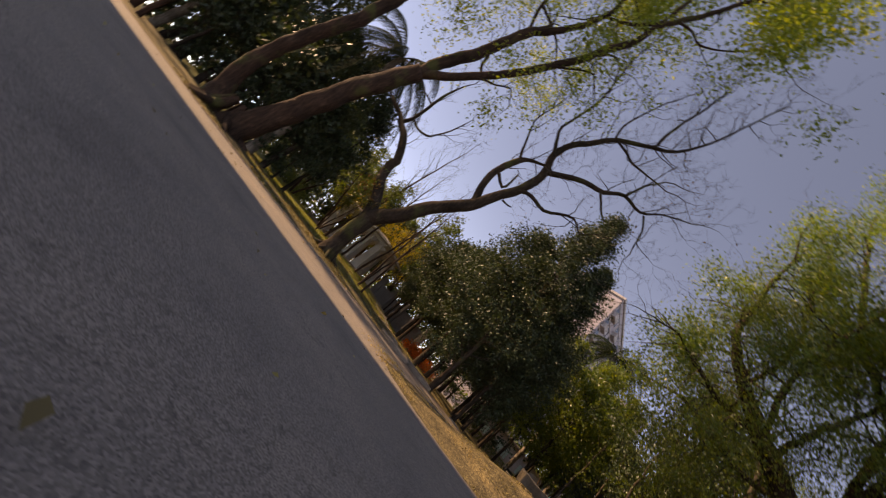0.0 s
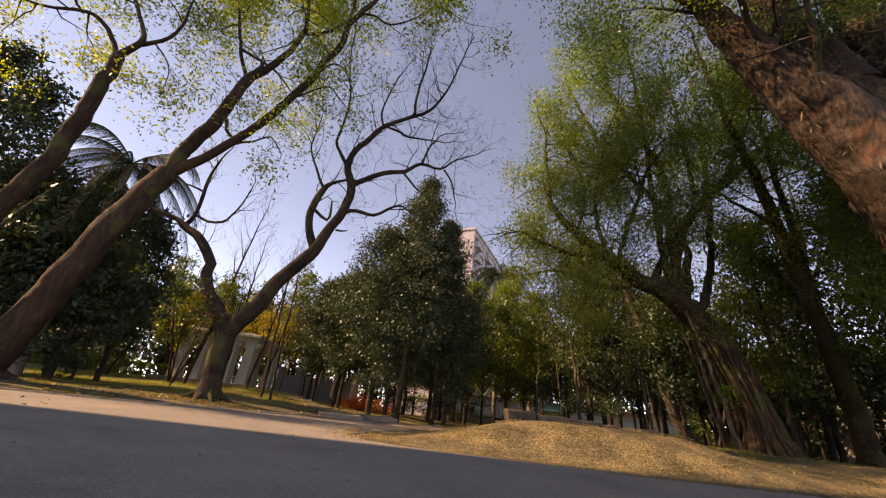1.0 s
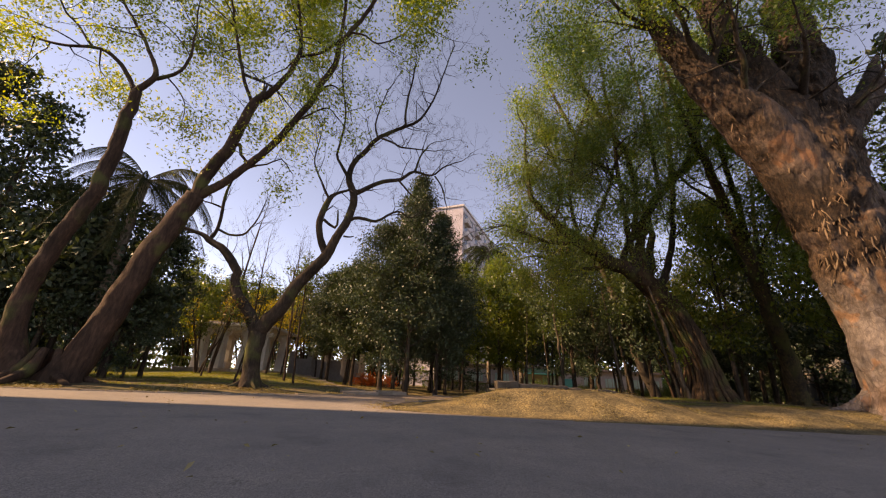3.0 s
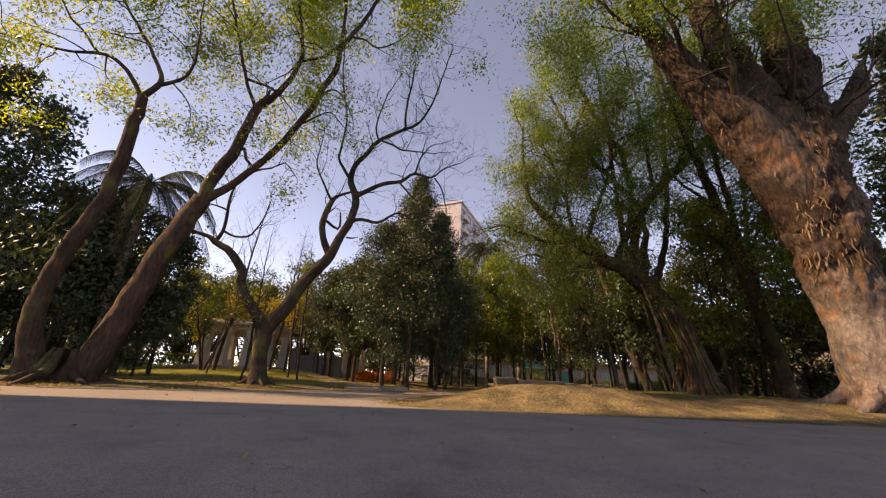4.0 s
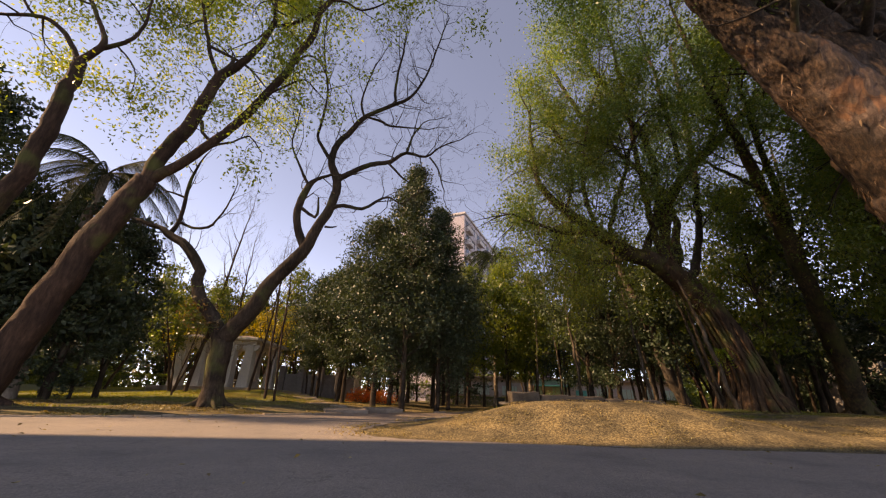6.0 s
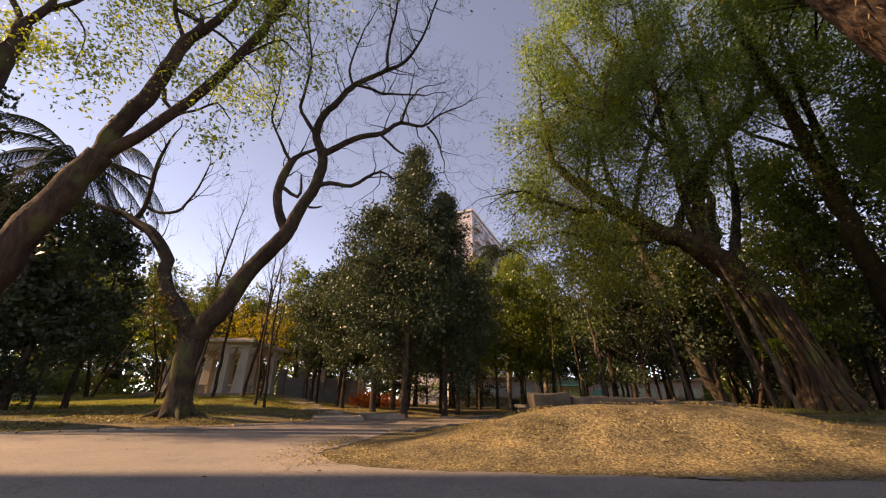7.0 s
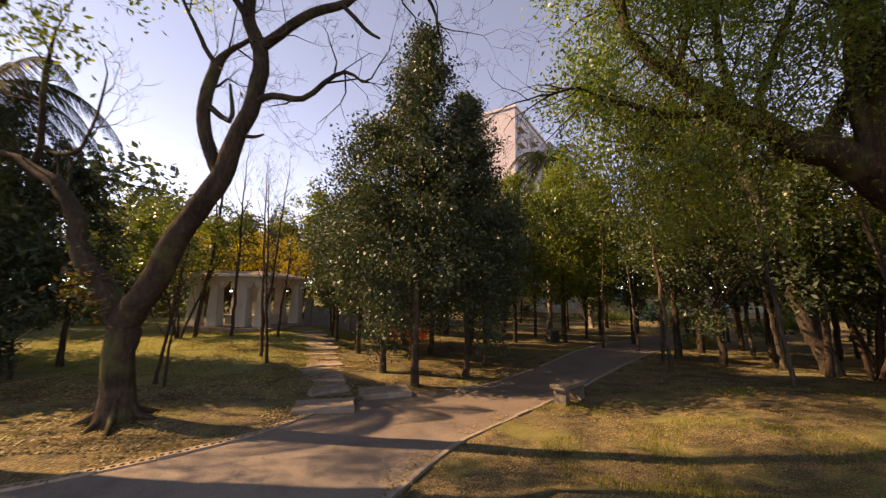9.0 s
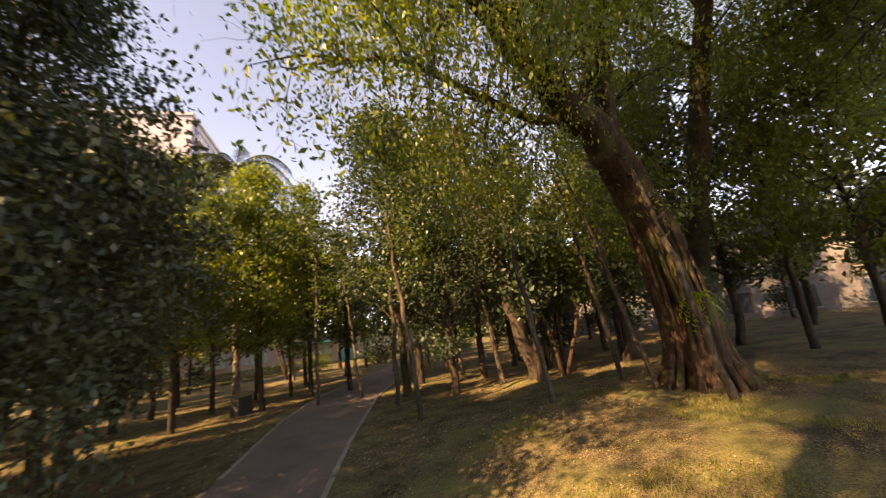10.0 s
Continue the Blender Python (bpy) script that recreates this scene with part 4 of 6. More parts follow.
def gnarled_tree():
    g = np.random.default_rng(41)
    t = thing("gnarled_tree", "massive old tree with burled, flaking pale and orange-brown bark", "tree")
    cx, cy = 9.6, 4.7
    z = gz(cx, cy)
    line = curve_points([(cx + 0.15, cy, z - 0.2, 1.08), (cx + 0.1, cy, z + 0.4, 0.85), (9.67, 4.70, 2.30, 0.740), (9.41, 4.70, 4.02, 0.817), (9.38, 4.70, 5.40, 0.95), (9.25, 4.70, 6.77, 1.05), (9.4, 4.70, 8.32, 0.95), (9.9, 4.70, 10.73, 0.75), (10.3, 4.70, 13.82, 0.55), (10.5, 4.75, 16.0, 0.36), (10.6, 4.8, 18.5, 0.12)], 0.045)
    sh = Shape()
    tube(sh, line, 130)
    v = np.concatenate(sh.v)
    for k, p in enumerate(v):
        q = Vector(p)
        up = smooth(2.6, 4.2, p[2])
        d = 0.18 * noise.noise(q * 0.9) + (0.13 * noise.noise(q * 2.1) + 0.1 * noise.noise(Vector((p[0] * 5.3, p[1] * 5.3, p[2] * 2.0))) + 0.06 * noise.noise(Vector((p[0] * 11, p[1] * 11, p[2] * 4.0)))) * (0.2 + 0.8 * up)
        flake = noise.noise(Vector((p[0] * 3, p[1] * 3, p[2] * 1.2)) + Vector((7, 3, 1)))
        d += 0.05 * (1 if flake > 0.12 else 0) * up + 0.02 * (noise.noise(q * 3.7) > 0.2)
        i = int(np.argmin(abs(line[:, 2] - p[2])))
        out = unit((p - line[i, :3]) * (1, 1, 0))
        v[k] = p + out * d
    sh.v = [v]
    part("trunk", sh, BARK_BURL, t)
    flakes = Shape()

    def peel(p, out):
        """A curling flake of bark that stands off the trunk at its lower end."""
        side = unit(np.cross(out, (0, 0, 1)))
        w_, h_, off = 0.01 + 0.028 * g.random(), 0.08 + 0.24 * g.random(), 0.008 + 0.05 * g.random() ** 3
        lean = side * 0.28 * g.normal() * h_
        rows_ = []
        for s_, o_ in ((0, 0.0), (0.5, 0.35), (1, 1.0)):
            c_ = p - np.array([0, 0, h_ * s_]) + out * (0.012 + off * o_) + lean * s_
            rows_ += [c_ - side * w_ * (0.5 + s_ - 1.45 * s_ * s_), c_ + side * w_ * (0.4 + s_ - 1.3 * s_ * s_)]
        flakes.add(rows_, [(0, 1, 3, 2), (2, 3, 5, 4)])

    high = np.flatnonzero((v[:, 2] > 3.0) & (v[:, 2] < 9.5))
    for k in g.choice(high, 2600, replace=False):
        i = int(np.argmin(abs(line[:, 2] - v[k, 2])))
        if v[k, 2] > 3.0 + 1.3 * g.random() and noise.noise(Vector(v[k]) * 1.6) > -0.12:
            peel(v[k], unit((v[k] - line[i, :3]) * (1, 1, 0)))
    for pts, r0 in (([(9.2, 4.70, 5.4, 0.85), (8.7, 4.70, 6.94, 0.85), (7.75, 4.70, 8.66, 0.76), (6.44, 4.70, 10.55, 0.56), (5.41, 4.70, 12.62, 0.34), (4.72, 4.87, 14.68, 0.086)], 1), ([(9.2, 4.7, 7.0, 0.95), (8.8, 4.8, 9.0, 0.85), (8.3, 4.9, 11.0, 0.72), (7.9, 5.0, 13.4, 0.5), (7.6, 5.1, 16.0, 0.3), (7.4, 5.2, 18.0, 0.1)], 3), ([(9.6, 4.70, 7.2, 0.6), (11.0, 4.87, 9.18, 0.5), (12.72, 5.04, 10.90, 0.36), (14.01, 5.21, 12.96, 0.086)], 2)):
        ln = curve_points(pts, 0.09)
        s2 = Shape()
        tube(s2, ln, 36)
        w = np.concatenate(s2.v)
        for k, p in enumerate(w):
            q = Vector(p)
            i = int(np.argmin(((ln[:, :3] - p) ** 2).sum(1)))
            if g.random() < 0.1 and noise.noise(q * 1.6) > -0.1:
                peel(p, unit((p - ln[i, :3]) * (1, 1, 0.2)))
            w[k] = p + unit(p - ln[i, :3]) * (0.09 * noise.noise(q * 1.6) + 0.05 * noise.noise(q * 4.4) + 0.02 * noise.noise(q * 10))
        s2.v = [w]
        part("limb", s2, BARK_BURL, t)
    part("bark_flake", flakes, FLAKE, t, "curling brown bark flakes", smooth=False)
    roots(t, cx + 0.1, cy, 0.8, 8, BARK_BURL, 3, 0.6)
    L = [limb(t, "limb", pts, BARK_GREY) for pts in (
        [(7.65, 4.70, 8.66, 0.172), (8.34, 6.07, 10.73, 0.103), (8.85, 7.28, 12.96, 0.043)], [(6.44, 4.70, 10.55, 0.138), (6.79, 3.49, 12.45, 0.086), (7.13, 2.63, 14.68, 0.043)],
        [(9.8, 4.70, 10.73, 0.172), (10.2, 5.99, 12.10, 0.103), (10.23, 7.28, 14.17, 0.043)], [(12.72, 5.04, 10.90, 0.120), (12.98, 6.59, 11.07, 0.086), (13.15, 8.14, 11.59, 0.034)],
        [(5.41, 4.70, 12.62, 0.086), (4.55, 5.04, 13.31, 0.052), (3.86, 5.56, 14.17, 0.026)], [(9.7, 4.70, 9.87, 0.138), (11.78, 6.42, 9.18, 0.086), (12.12, 8.14, 8.83, 0.043)])]
    L += [limb(t, "limb", pts, BARK_GREY) for pts in (
        [(6.4, 4.7, 10.6, 0.12), (5.4, 3.8, 11.6, 0.08), (4.4, 3.2, 13.0, 0.03)], [(7.6, 4.7, 8.7, 0.1), (6.6, 3.4, 10.6, 0.07), (5.8, 2.6, 12.6, 0.03)],
        [(5.4, 4.7, 12.6, 0.1), (4.0, 4.6, 13.4, 0.06), (2.8, 4.4, 14.6, 0.03)], [(9.6, 4.7, 7.0, 0.12), (10.6, 6.4, 8.0, 0.08), (11.4, 7.6, 8.6, 0.03)],
        [(9.5, 4.6, 8.0, 0.15), (10.4, 3.8, 9.2, 0.1), (11.2, 3.4, 10.4, 0.04)], [(9.3, 4.7, 9.0, 0.15), (8.6, 3.6, 9.8, 0.1), (8.0, 2.8, 10.6, 0.04)],
        [(9.6, 4.7, 9.6, 0.12), (10.6, 5.6, 10.2, 0.08), (11.6, 6.2, 10.6, 0.03)])]
    tw, tips = twigs_from(L, g, 0.5, 2.2, 0.05, 2, lift=0.0, from_share=0.2)
    part("twigs", tw, TWIG, t)
    tips = [q for q in tips if q[0][1] > 5.4 or q[0][2] > 11.5]
    crown_on(t, tips, g, 80, 0.42, 0.12, LEAF_FIG, gaps=-0.25)
    t.location.x = 1.75


m, n, l, b = material("flaking burled bark", 0.85, spec=0.25)
flakes = mapped(n, l, "ShaderNodeTexVoronoi", 7.0, (1, 1, 0.3))
grain = mapped(n, l, "ShaderNodeTexNoise", 14.0, (1, 1, 0.4), Detail=9.0, Roughness=0.7)
zone = mapped(n, l, "ShaderNodeTexNoise", 0.9, Detail=5.0)
rough_c = ramp(n, l, grain.outputs[0], ((0.28, (0.01, 0.008, 0.006)), (0.47, (0.034, 0.022, 0.016)), (0.62, (0.09, 0.057, 0.038)), (0.8, (0.27, 0.185, 0.135))))
broad = mapped(n, l, "ShaderNodeTexNoise", 0.55, Detail=3.0)
rough_c = mix(n, l, 1.0, rough_c, ramp(n, l, broad.outputs[0], ((0.36, (0.4, 0.38, 0.36)), (0.6, (1.2, 1.1, 1.0)))), "MULTIPLY")
smooth_c = ramp(n, l, grain.outputs[0], ((0.3, (0.085, 0.067, 0.06)), (0.5, (0.165, 0.134, 0.122)), (0.72, (0.25, 0.208, 0.192))))
shed = mapped(n, l, "ShaderNodeTexNoise", 1.5, (1, 1, 0.6), Detail=5.0, Distortion=0.8)
smooth_c = mix(n, l, ramp(n, l, shed.outputs[0], ((0.58, (0, 0, 0)), (0.62, (0.75, 0.75, 0.75)))), smooth_c, (0.29, 0.15, 0.085))
smooth_c = mix(n, l, ramp(n, l, shed.outputs[0], ((0.3, (0.8, 0.8, 0.8)), (0.4, (0, 0, 0)))), smooth_c, (0.075, 0.055, 0.045))
warp = mapped(n, l, "ShaderNodeTexNoise", 2.2, Detail=4.0)
plates = n.new("ShaderNodeTexVoronoi")
plates.feature = "DISTANCE_TO_EDGE"
plates.inputs["Scale"].default_value = 2.3
co = n.new("ShaderNodeTexCoord")
l.new(mix(n, l, 0.22, co.outputs["Object"], warp.outputs["Color"], "ADD"), plates.inputs["Vector"])
rims = ramp(n, l, plates.outputs["Distance"], ((0.0, (1, 1, 1)), (0.035, (0, 0, 0))))
faint = ramp(n, l, grain.outputs[0], ((0.42, (0, 0, 0)), (0.6, (0.85, 0.85, 0.85))))
smooth_c = mix(n, l, mix(n, l, 1.0, rims, faint, "MULTIPLY"), smooth_c, (0.045, 0.03, 0.022))
where = n.new("ShaderNodeNewGeometry")
split = n.new("ShaderNodeSeparateXYZ")
l.new(where.outputs["Position"], split.inputs[0])
level = n.new("ShaderNodeMapRange")
level.inputs[1].default_value, level.inputs[2].default_value = 4.2, 2.6
l.new(split.outputs[2], level.inputs[0])
edge = n.new("ShaderNodeMath")
edge.operation = "MULTIPLY_ADD"
l.new(zone.outputs[0], edge.inputs[0])
edge.inputs[1].default_value = 2.6
edge.inputs[2].default_value = -1.3
total = n.new("ShaderNodeMath")
total.operation, total.use_clamp = "ADD", True
l.new(level.outputs[0], total.inputs[0])
l.new(edge.outputs[0], total.inputs[1])
spots = ramp(n, l, zone.outputs[0], ((0.54, (0.97, 0.96, 0.95)), (0.64, (1.06, 0.9, 0.8))))
burl = mix(n, l, 1.0, mix(n, l, total.outputs[0], rough_c, smooth_c), spots, "MULTIPLY")
l.new(burl, b.inputs["Base Color"])
relief(n, l, b, mix(n, l, 0.5, flakes.outputs["Distance"], grain.outputs[0]), 1.0, 0.11)
BARK_BURL = m

camphor_tree()
bare_tree()
fig_tree()
leaning_tree()
gnarled_tree()

# the grove of evergreens in the middle, and coarser kin for the distance
tall_far = evergreen("evergreen_tree", "tall dark evergreen with a dense pointed crown", 55, 11.4, 2.4, 1.7, 4600, 0.23, LEAF_DARK, point=0.9, trunk_r=0.12, group="evergreens of the park", sparse=2)
place(tall_far, 16.4, 15.6, 0.0, 1.05)
mid_far = evergreen("evergreen_tree", "dark evergreen with a dense oval crown", 56, 8.4, 2.1, 1.7, 3600, 0.22, LEAF_DARK, point=0.7, trunk_r=0.1, group="evergreens of the park", sparse=2)
place(mid_far, 14.2, 24.4)
low_far = evergreen("evergreen_tree", "young dark evergreen with a round crown", 57, 6.6, 1.9, 1.7, 3000, 0.22, LEAF_DARK, point=0.55, trunk_r=0.09, group="evergreens of the park", sparse=2)
place(low_far, 16.5, 21.6, 0.0, 1.2)
GROVE = "evergreens of the grove"
tall = evergreen("evergreen_tree", "tall dark evergreen with a dense pointed crown over a slim trunk", 51, 11.4, 2.35, 1.5, 30000, 0.125, LEAF_DARK, point=1.0, trunk_r=0.11, group=GROVE)
place(tall, -1.5, 13.4, 0.0, 0.98)
place(tall, -0.1, 14.9, 2.2, 0.86, fresh=False)
mid = evergreen("evergreen_tree", "dark evergreen with a dense oval crown over a slim trunk", 52, 8.4, 2.15, 1.5, 17000, 0.13, LEAF_DARK, point=0.7, trunk_r=0.1, group=GROVE)
place(mid, -2.8, 14.5)
low = evergreen("evergreen_tree", "young dark evergreen with a round leafy crown", 53, 6.6, 1.9, 1.55, 12500, 0.13, LEAF_DARK, point=0.55, trunk_r=0.085, group=GROVE)
place(low, -4.8, 17.6)
for k, (src, x, y, s) in enumerate(((low, -6.8, 20.0, 1.0), (low, -5.5, 19.4, 1.1), (mid, -2.4, 17.1, 1.0), (low, -7.4, 21.0, 0.95), (low, -1.9, 18.8, 1.1), (low, 0.5, 17.0, 0.95), (low, -0.2, 19.7, 1.2), (low, -0.3, 23.4, 1.1), (low, -3.8, 21.5, 1.1))):
    place(src, x, y, k * 1.9, s, fresh=False)
# lighter slender trees beyond the path
SLIM = "slender trees beyond the path"
slim = evergreen("slender_tree", "slender tree with a narrow lighter green crown", 61, 9.5, 1.35, 2.2, 6500, 0.16, LEAF_SLIM, point=0.5, trunk_r=0.09, group=SLIM, droop=0.9)
place(slim, 3.7, 27.3)
slim2 = evergreen("slender_tree", "slender tree with a ragged yellow-green crown", 62, 8.0, 1.5, 2.0, 6000, 0.16, LEAF_SLIM, point=0.4, trunk_r=0.08, group=SLIM, droop=0.9)
place(slim2, 7.1, 28.0)
for k, (src, x, y, s) in enumerate(((slim, 2.2, 24.6, 1.05), (slim2, 1.7, 29.0, 1.3), (slim2, 5.2, 25.4, 1.25), (slim, 5.9, 29.6, 1.3), (slim, 7.6, 26.6, 1.1), (slim, 9.0, 31.5, 1.1), (slim2, 12.2, 33.0, 1.0), (slim, 7.4, 35.4, 1.25), (slim2, 15.5, 36.5, 1.1), (slim, -3.0, 31.0, 1.0), (slim2, -6.0, 33.0, 1.1))):
    place(src, x, y, k * 2.3, s, fresh=False)
# dark trees by the bend of the path
for k, (src, x, y, s) in enumerate(((mid, 9.4, 21.0, 1.4), (mid, 10.0, 18.8, 1.2), (mid_far, 11.3, 22.8, 1.35), (low_far, 12.8, 20.2, 1.3), (mid_far, 17.6, 27.4, 1.1), (low_far, 20.4, 24.0, 1.2), (mid_far, 22.6, 30.2, 1.1), (mid_far, 19.8, 17.4, 1.25), (mid_far, 23.0, 20.0, 1.3), (slim2, 14.0, 13.0, 1.2), (tall_far, 19.0, 12.4, 1.15), (tall_far, 22.5, 15.0, 1.2), (mid_far, 26.0, 25.0, 1.3), (mid_far, 27.5, 18.0, 1.4), (tall_far, 25.5, 11.0, 1.2), (slim2, 15.0, 8.6, 1.1), (slim, 17.0, 10.2, 1.1), (tall_far, 20.0, 7.0, 1.2), (tall_far, 17.5, 5.0, 1.25), (tall_far, 23.5, 6.5, 1.3))):
    place(src, x, y, k * 1.3, s, fresh=False)
# low leafy trees that close the gaps
bushy = evergreen("evergreen_tree", "broad dark evergreen leafy almost to the ground", 54, 6.2, 2.5, 0.5, 3600, 0.27, LEAF_DARK, point=0.6, trunk_r=0.1, group="low evergreens", sparse=2)
place(bushy, -15.4, 10.4)
for k, (x, y, s) in enumerate(((-13.3, 11.2, 0.75), (-18.6, 11.6, 1.0), (-21.8, 10.6, 1.1), (-24.8, 12.0, 1.1), (-28.0, 11.4, 1.2), (-27.5, 19.0, 1.2), (-24.0, 8.2, 1.1), (-30.0, 8.6, 1.2), (-19.6, 9.0, 0.8), (-35.0, 10.0, 1.3), (-12.6, 11.4, 0.5), (-14.2, 10.4, 0.55), (-16.8, 10.4, 0.6), (20.4, 20.6, 1.0), (27.0, 21.0, 1.2), (-31.0, 24.0, 1.3), (-27.0, 29.5, 1.2), (-23.0, 31.0, 1.2), (-19.5, 30.0, 1.1), (-15.8, 31.5, 1.2), (-12.0, 32.0, 1.1), (-8.0, 34.0, 1.1), (-3.6, 36.0, 1.2), (0.5, 39.0, 1.2), (4.0, 42.0, 1.1), (-8.5, 40.0, 1.2), (-2.0, 44.0, 1.2), (23.5, 28.0, 1.0), (29.0, 30.0, 1.2))):
    place(bushy, x, y, k * 1.5, s, fresh=False)
# the dark mass beside the lawn
for k, (src, x, y, s) in enumerate(((low_far, -13.2, 11.2, 1.0), (low_far, -15.4, 11.0, 1.1), (mid_far, -17.4, 10.9, 0.95), (mid_far, -13.0, 12.9, 0.74), (tall_far, -16.6, 12.8, 0.78), (tall_far, -19.8, 10.9, 1.1), (tall_far, -22.6, 11.2, 1.3), (tall_far, -26.0, 11.8, 1.35), (tall_far, -29.6, 11.2, 1.35), (tall_far, -33.0, 21.0, 1.2), (mid_far, -31.0, 18.5, 1.3))):
    place(src, x, y, k * 2.1, s, fresh=False)

# more trees that darken the ground beyond the path, and pale slanting stems among them
for k, (src, x, y, s) in enumerate(((mid_far, -2.0, 26.0, 1.05), (low_far, 0.6, 27.5, 1.2), (mid_far, -5.0, 28.0, 1.0), (low_far, -8.6, 26.0, 1.0), (mid_far, 2.8, 33.0, 1.2), (low_far, 6.6, 32.5, 1.2), (mid_far, 11.0, 36.5, 1.2), (low_far, 14.4, 30.2, 1.1), (low_far, 9.2, 25.8, 1.1), (mid_far, 15.0, 40.5, 1.2), (low_far, 19.0, 41.0, 1.3), (mid_far, 12.0, 16.6, 1.0), (low_far, 20.5, 35.0, 1.2), (mid_far, 24.5, 38.5, 1.3))):
    place(src, x, y, k * 1.9 + 0.4, s, fresh=False)
for k, (x, y, s) in enumerate(((-5.5, 37.0, 1.0), (-11.0, 36.5, 1.2), (-15.0, 37.5, 1.3), (-20.0, 36.0, 1.3), (-25.5, 36.0, 1.4), (2.5, 46.5, 1.1), (-33.0, 32.0, 1.4), (28.5, 26.5, 1.1), (38.0, 36.5, 1.3), (33.5, 32.0, 1.0), (31.0, 7.5, 1.0), (32.0, 12.5, 0.9), (30.5, 17.5, 1.0), (33.0, 20.0, 1.4), (31.0, 25.5, 1.3), (33.0, 35.0, 1.3), (28.0, 0.5, 1.2), (21.0, 22.5, 0.8), (25.0, 30.8, 1.0), (28.0, 33.5, 1.1), (36.0, 41.0, 1.4))):
    place(bushy, x, y, k * 1.5 + 0.7, s, fresh=False)


def slanting_stem(x, y, height, lean_x, lean_y, r, seed):
    t = thing("slim_tree", "slim pale slanting tree trunk among the dark trees", "tree", "slanting stems")
    g = np.random.default_rng(seed)
    z = gz(x, y)
    ln = limb(t, "trunk", [(x, y, z - 0.1, r * 1.5), (x + lean_x * 0.1, y + lean_y * 0.1, z + 0.3, r * 1.1), (x + lean_x * 0.5, y + lean_y * 0.5, z + height * 0.5, r), (x + lean_x, y + lean_y, z + height, r * 0.4)], BARK_STEM, 8, 0.05, seed, crook=1.6)
    tw, tips = twigs_from([ln], g, 0.5, 1.2, 0.02, 1, from_share=0.55)
    part("twigs", tw, TWIG, t)
    crown_on(t, tips, g, 26, 0.3, 0.13, LEAF_MID)


for k, (x, y, h, lx, ly, r) in enumerate(((9.9, 10.6, 5.5, -1.8, 0.6, 0.07), (10.6, 12.2, 6.0, -1.2, 1.0, 0.06), (11.8, 13.6, 6.5, -1.6, 0.5, 0.07), (9.0, 14.0, 5.5, -0.8, 0.4, 0.06), (7.2, 17.0, 6.0, -0.7, 0.3, 0.07), (8.0, 19.5, 6.0, 0.4, 0.2, 0.07), (11.6, 18.0, 6.5, -0.9, 0.1, 0.08), (13.2, 22.0, 6.5, -0.6, 0.1, 0.08), (6.8, 23.6, 6.0, 0.3, 0.1, 0.06), (8.4, 23.0, 6.0, -0.5, 0.2, 0.07), (13.0, 26.6, 6.0, 0.2, 0.2, 0.08), (16.0, 28.4, 6.0, -0.6, 0.2, 0.08), (12.7, 17.2, 9.0, -4.0, -0.5, 0.26), (18.4, 22.8, 6.5, -1.1, 0.1, 0.09), (10.4, 28.8, 6.5, 0.5, 0.2, 0.08))):
    slanting_stem(x, y, h, lx * (0.45 if k < 5 else 0.8), ly, r, 300 + k)


def sapling(name, label, seed, height, stems, mat=None, per_tip=0, leaf=0.1, spread=0.5, bark=BARK_BROWN, group="saplings"):
    """A thin upright young tree with rising twigs, bare or with a few leaves; stands at the origin."""
    g = np.random.default_rng(seed)
    t = thing(name, label, "tree", group)
    lines = []
    for k in range(stems):
        a = 2 * math.pi * (k + 0.3 * g.random()) / stems
        c, s = math.cos(a) * spread, math.sin(a) * spread
        lines.append(limb(t, "stem", [(0.08 * c, 0.08 * s, -0.1, 0.085), (0.1 * c, 0.1 * s, 0.1, 0.065), (0.5 * c + 0.08 * g.normal(), 0.5 * s, height * 0.35, 0.05), (0.9 * c + 0.12 * g.normal(), 0.9 * s, height * 0.65, 0.035), (1.3 * c, 1.3 * s, height, 0.012)], bark, 7, 0.05, seed + k))
    tw, tips = twigs_from(lines, g, 0.38, 1.25, 0.02, 2, spread=0.6, lift=0.5, bend=0.3, split=3, from_share=0.3)
    part("twigs", tw, TWIG, t)
    if mat:
        crown_on(t, tips, g, per_tip, 0.16, leaf, mat)
    return t


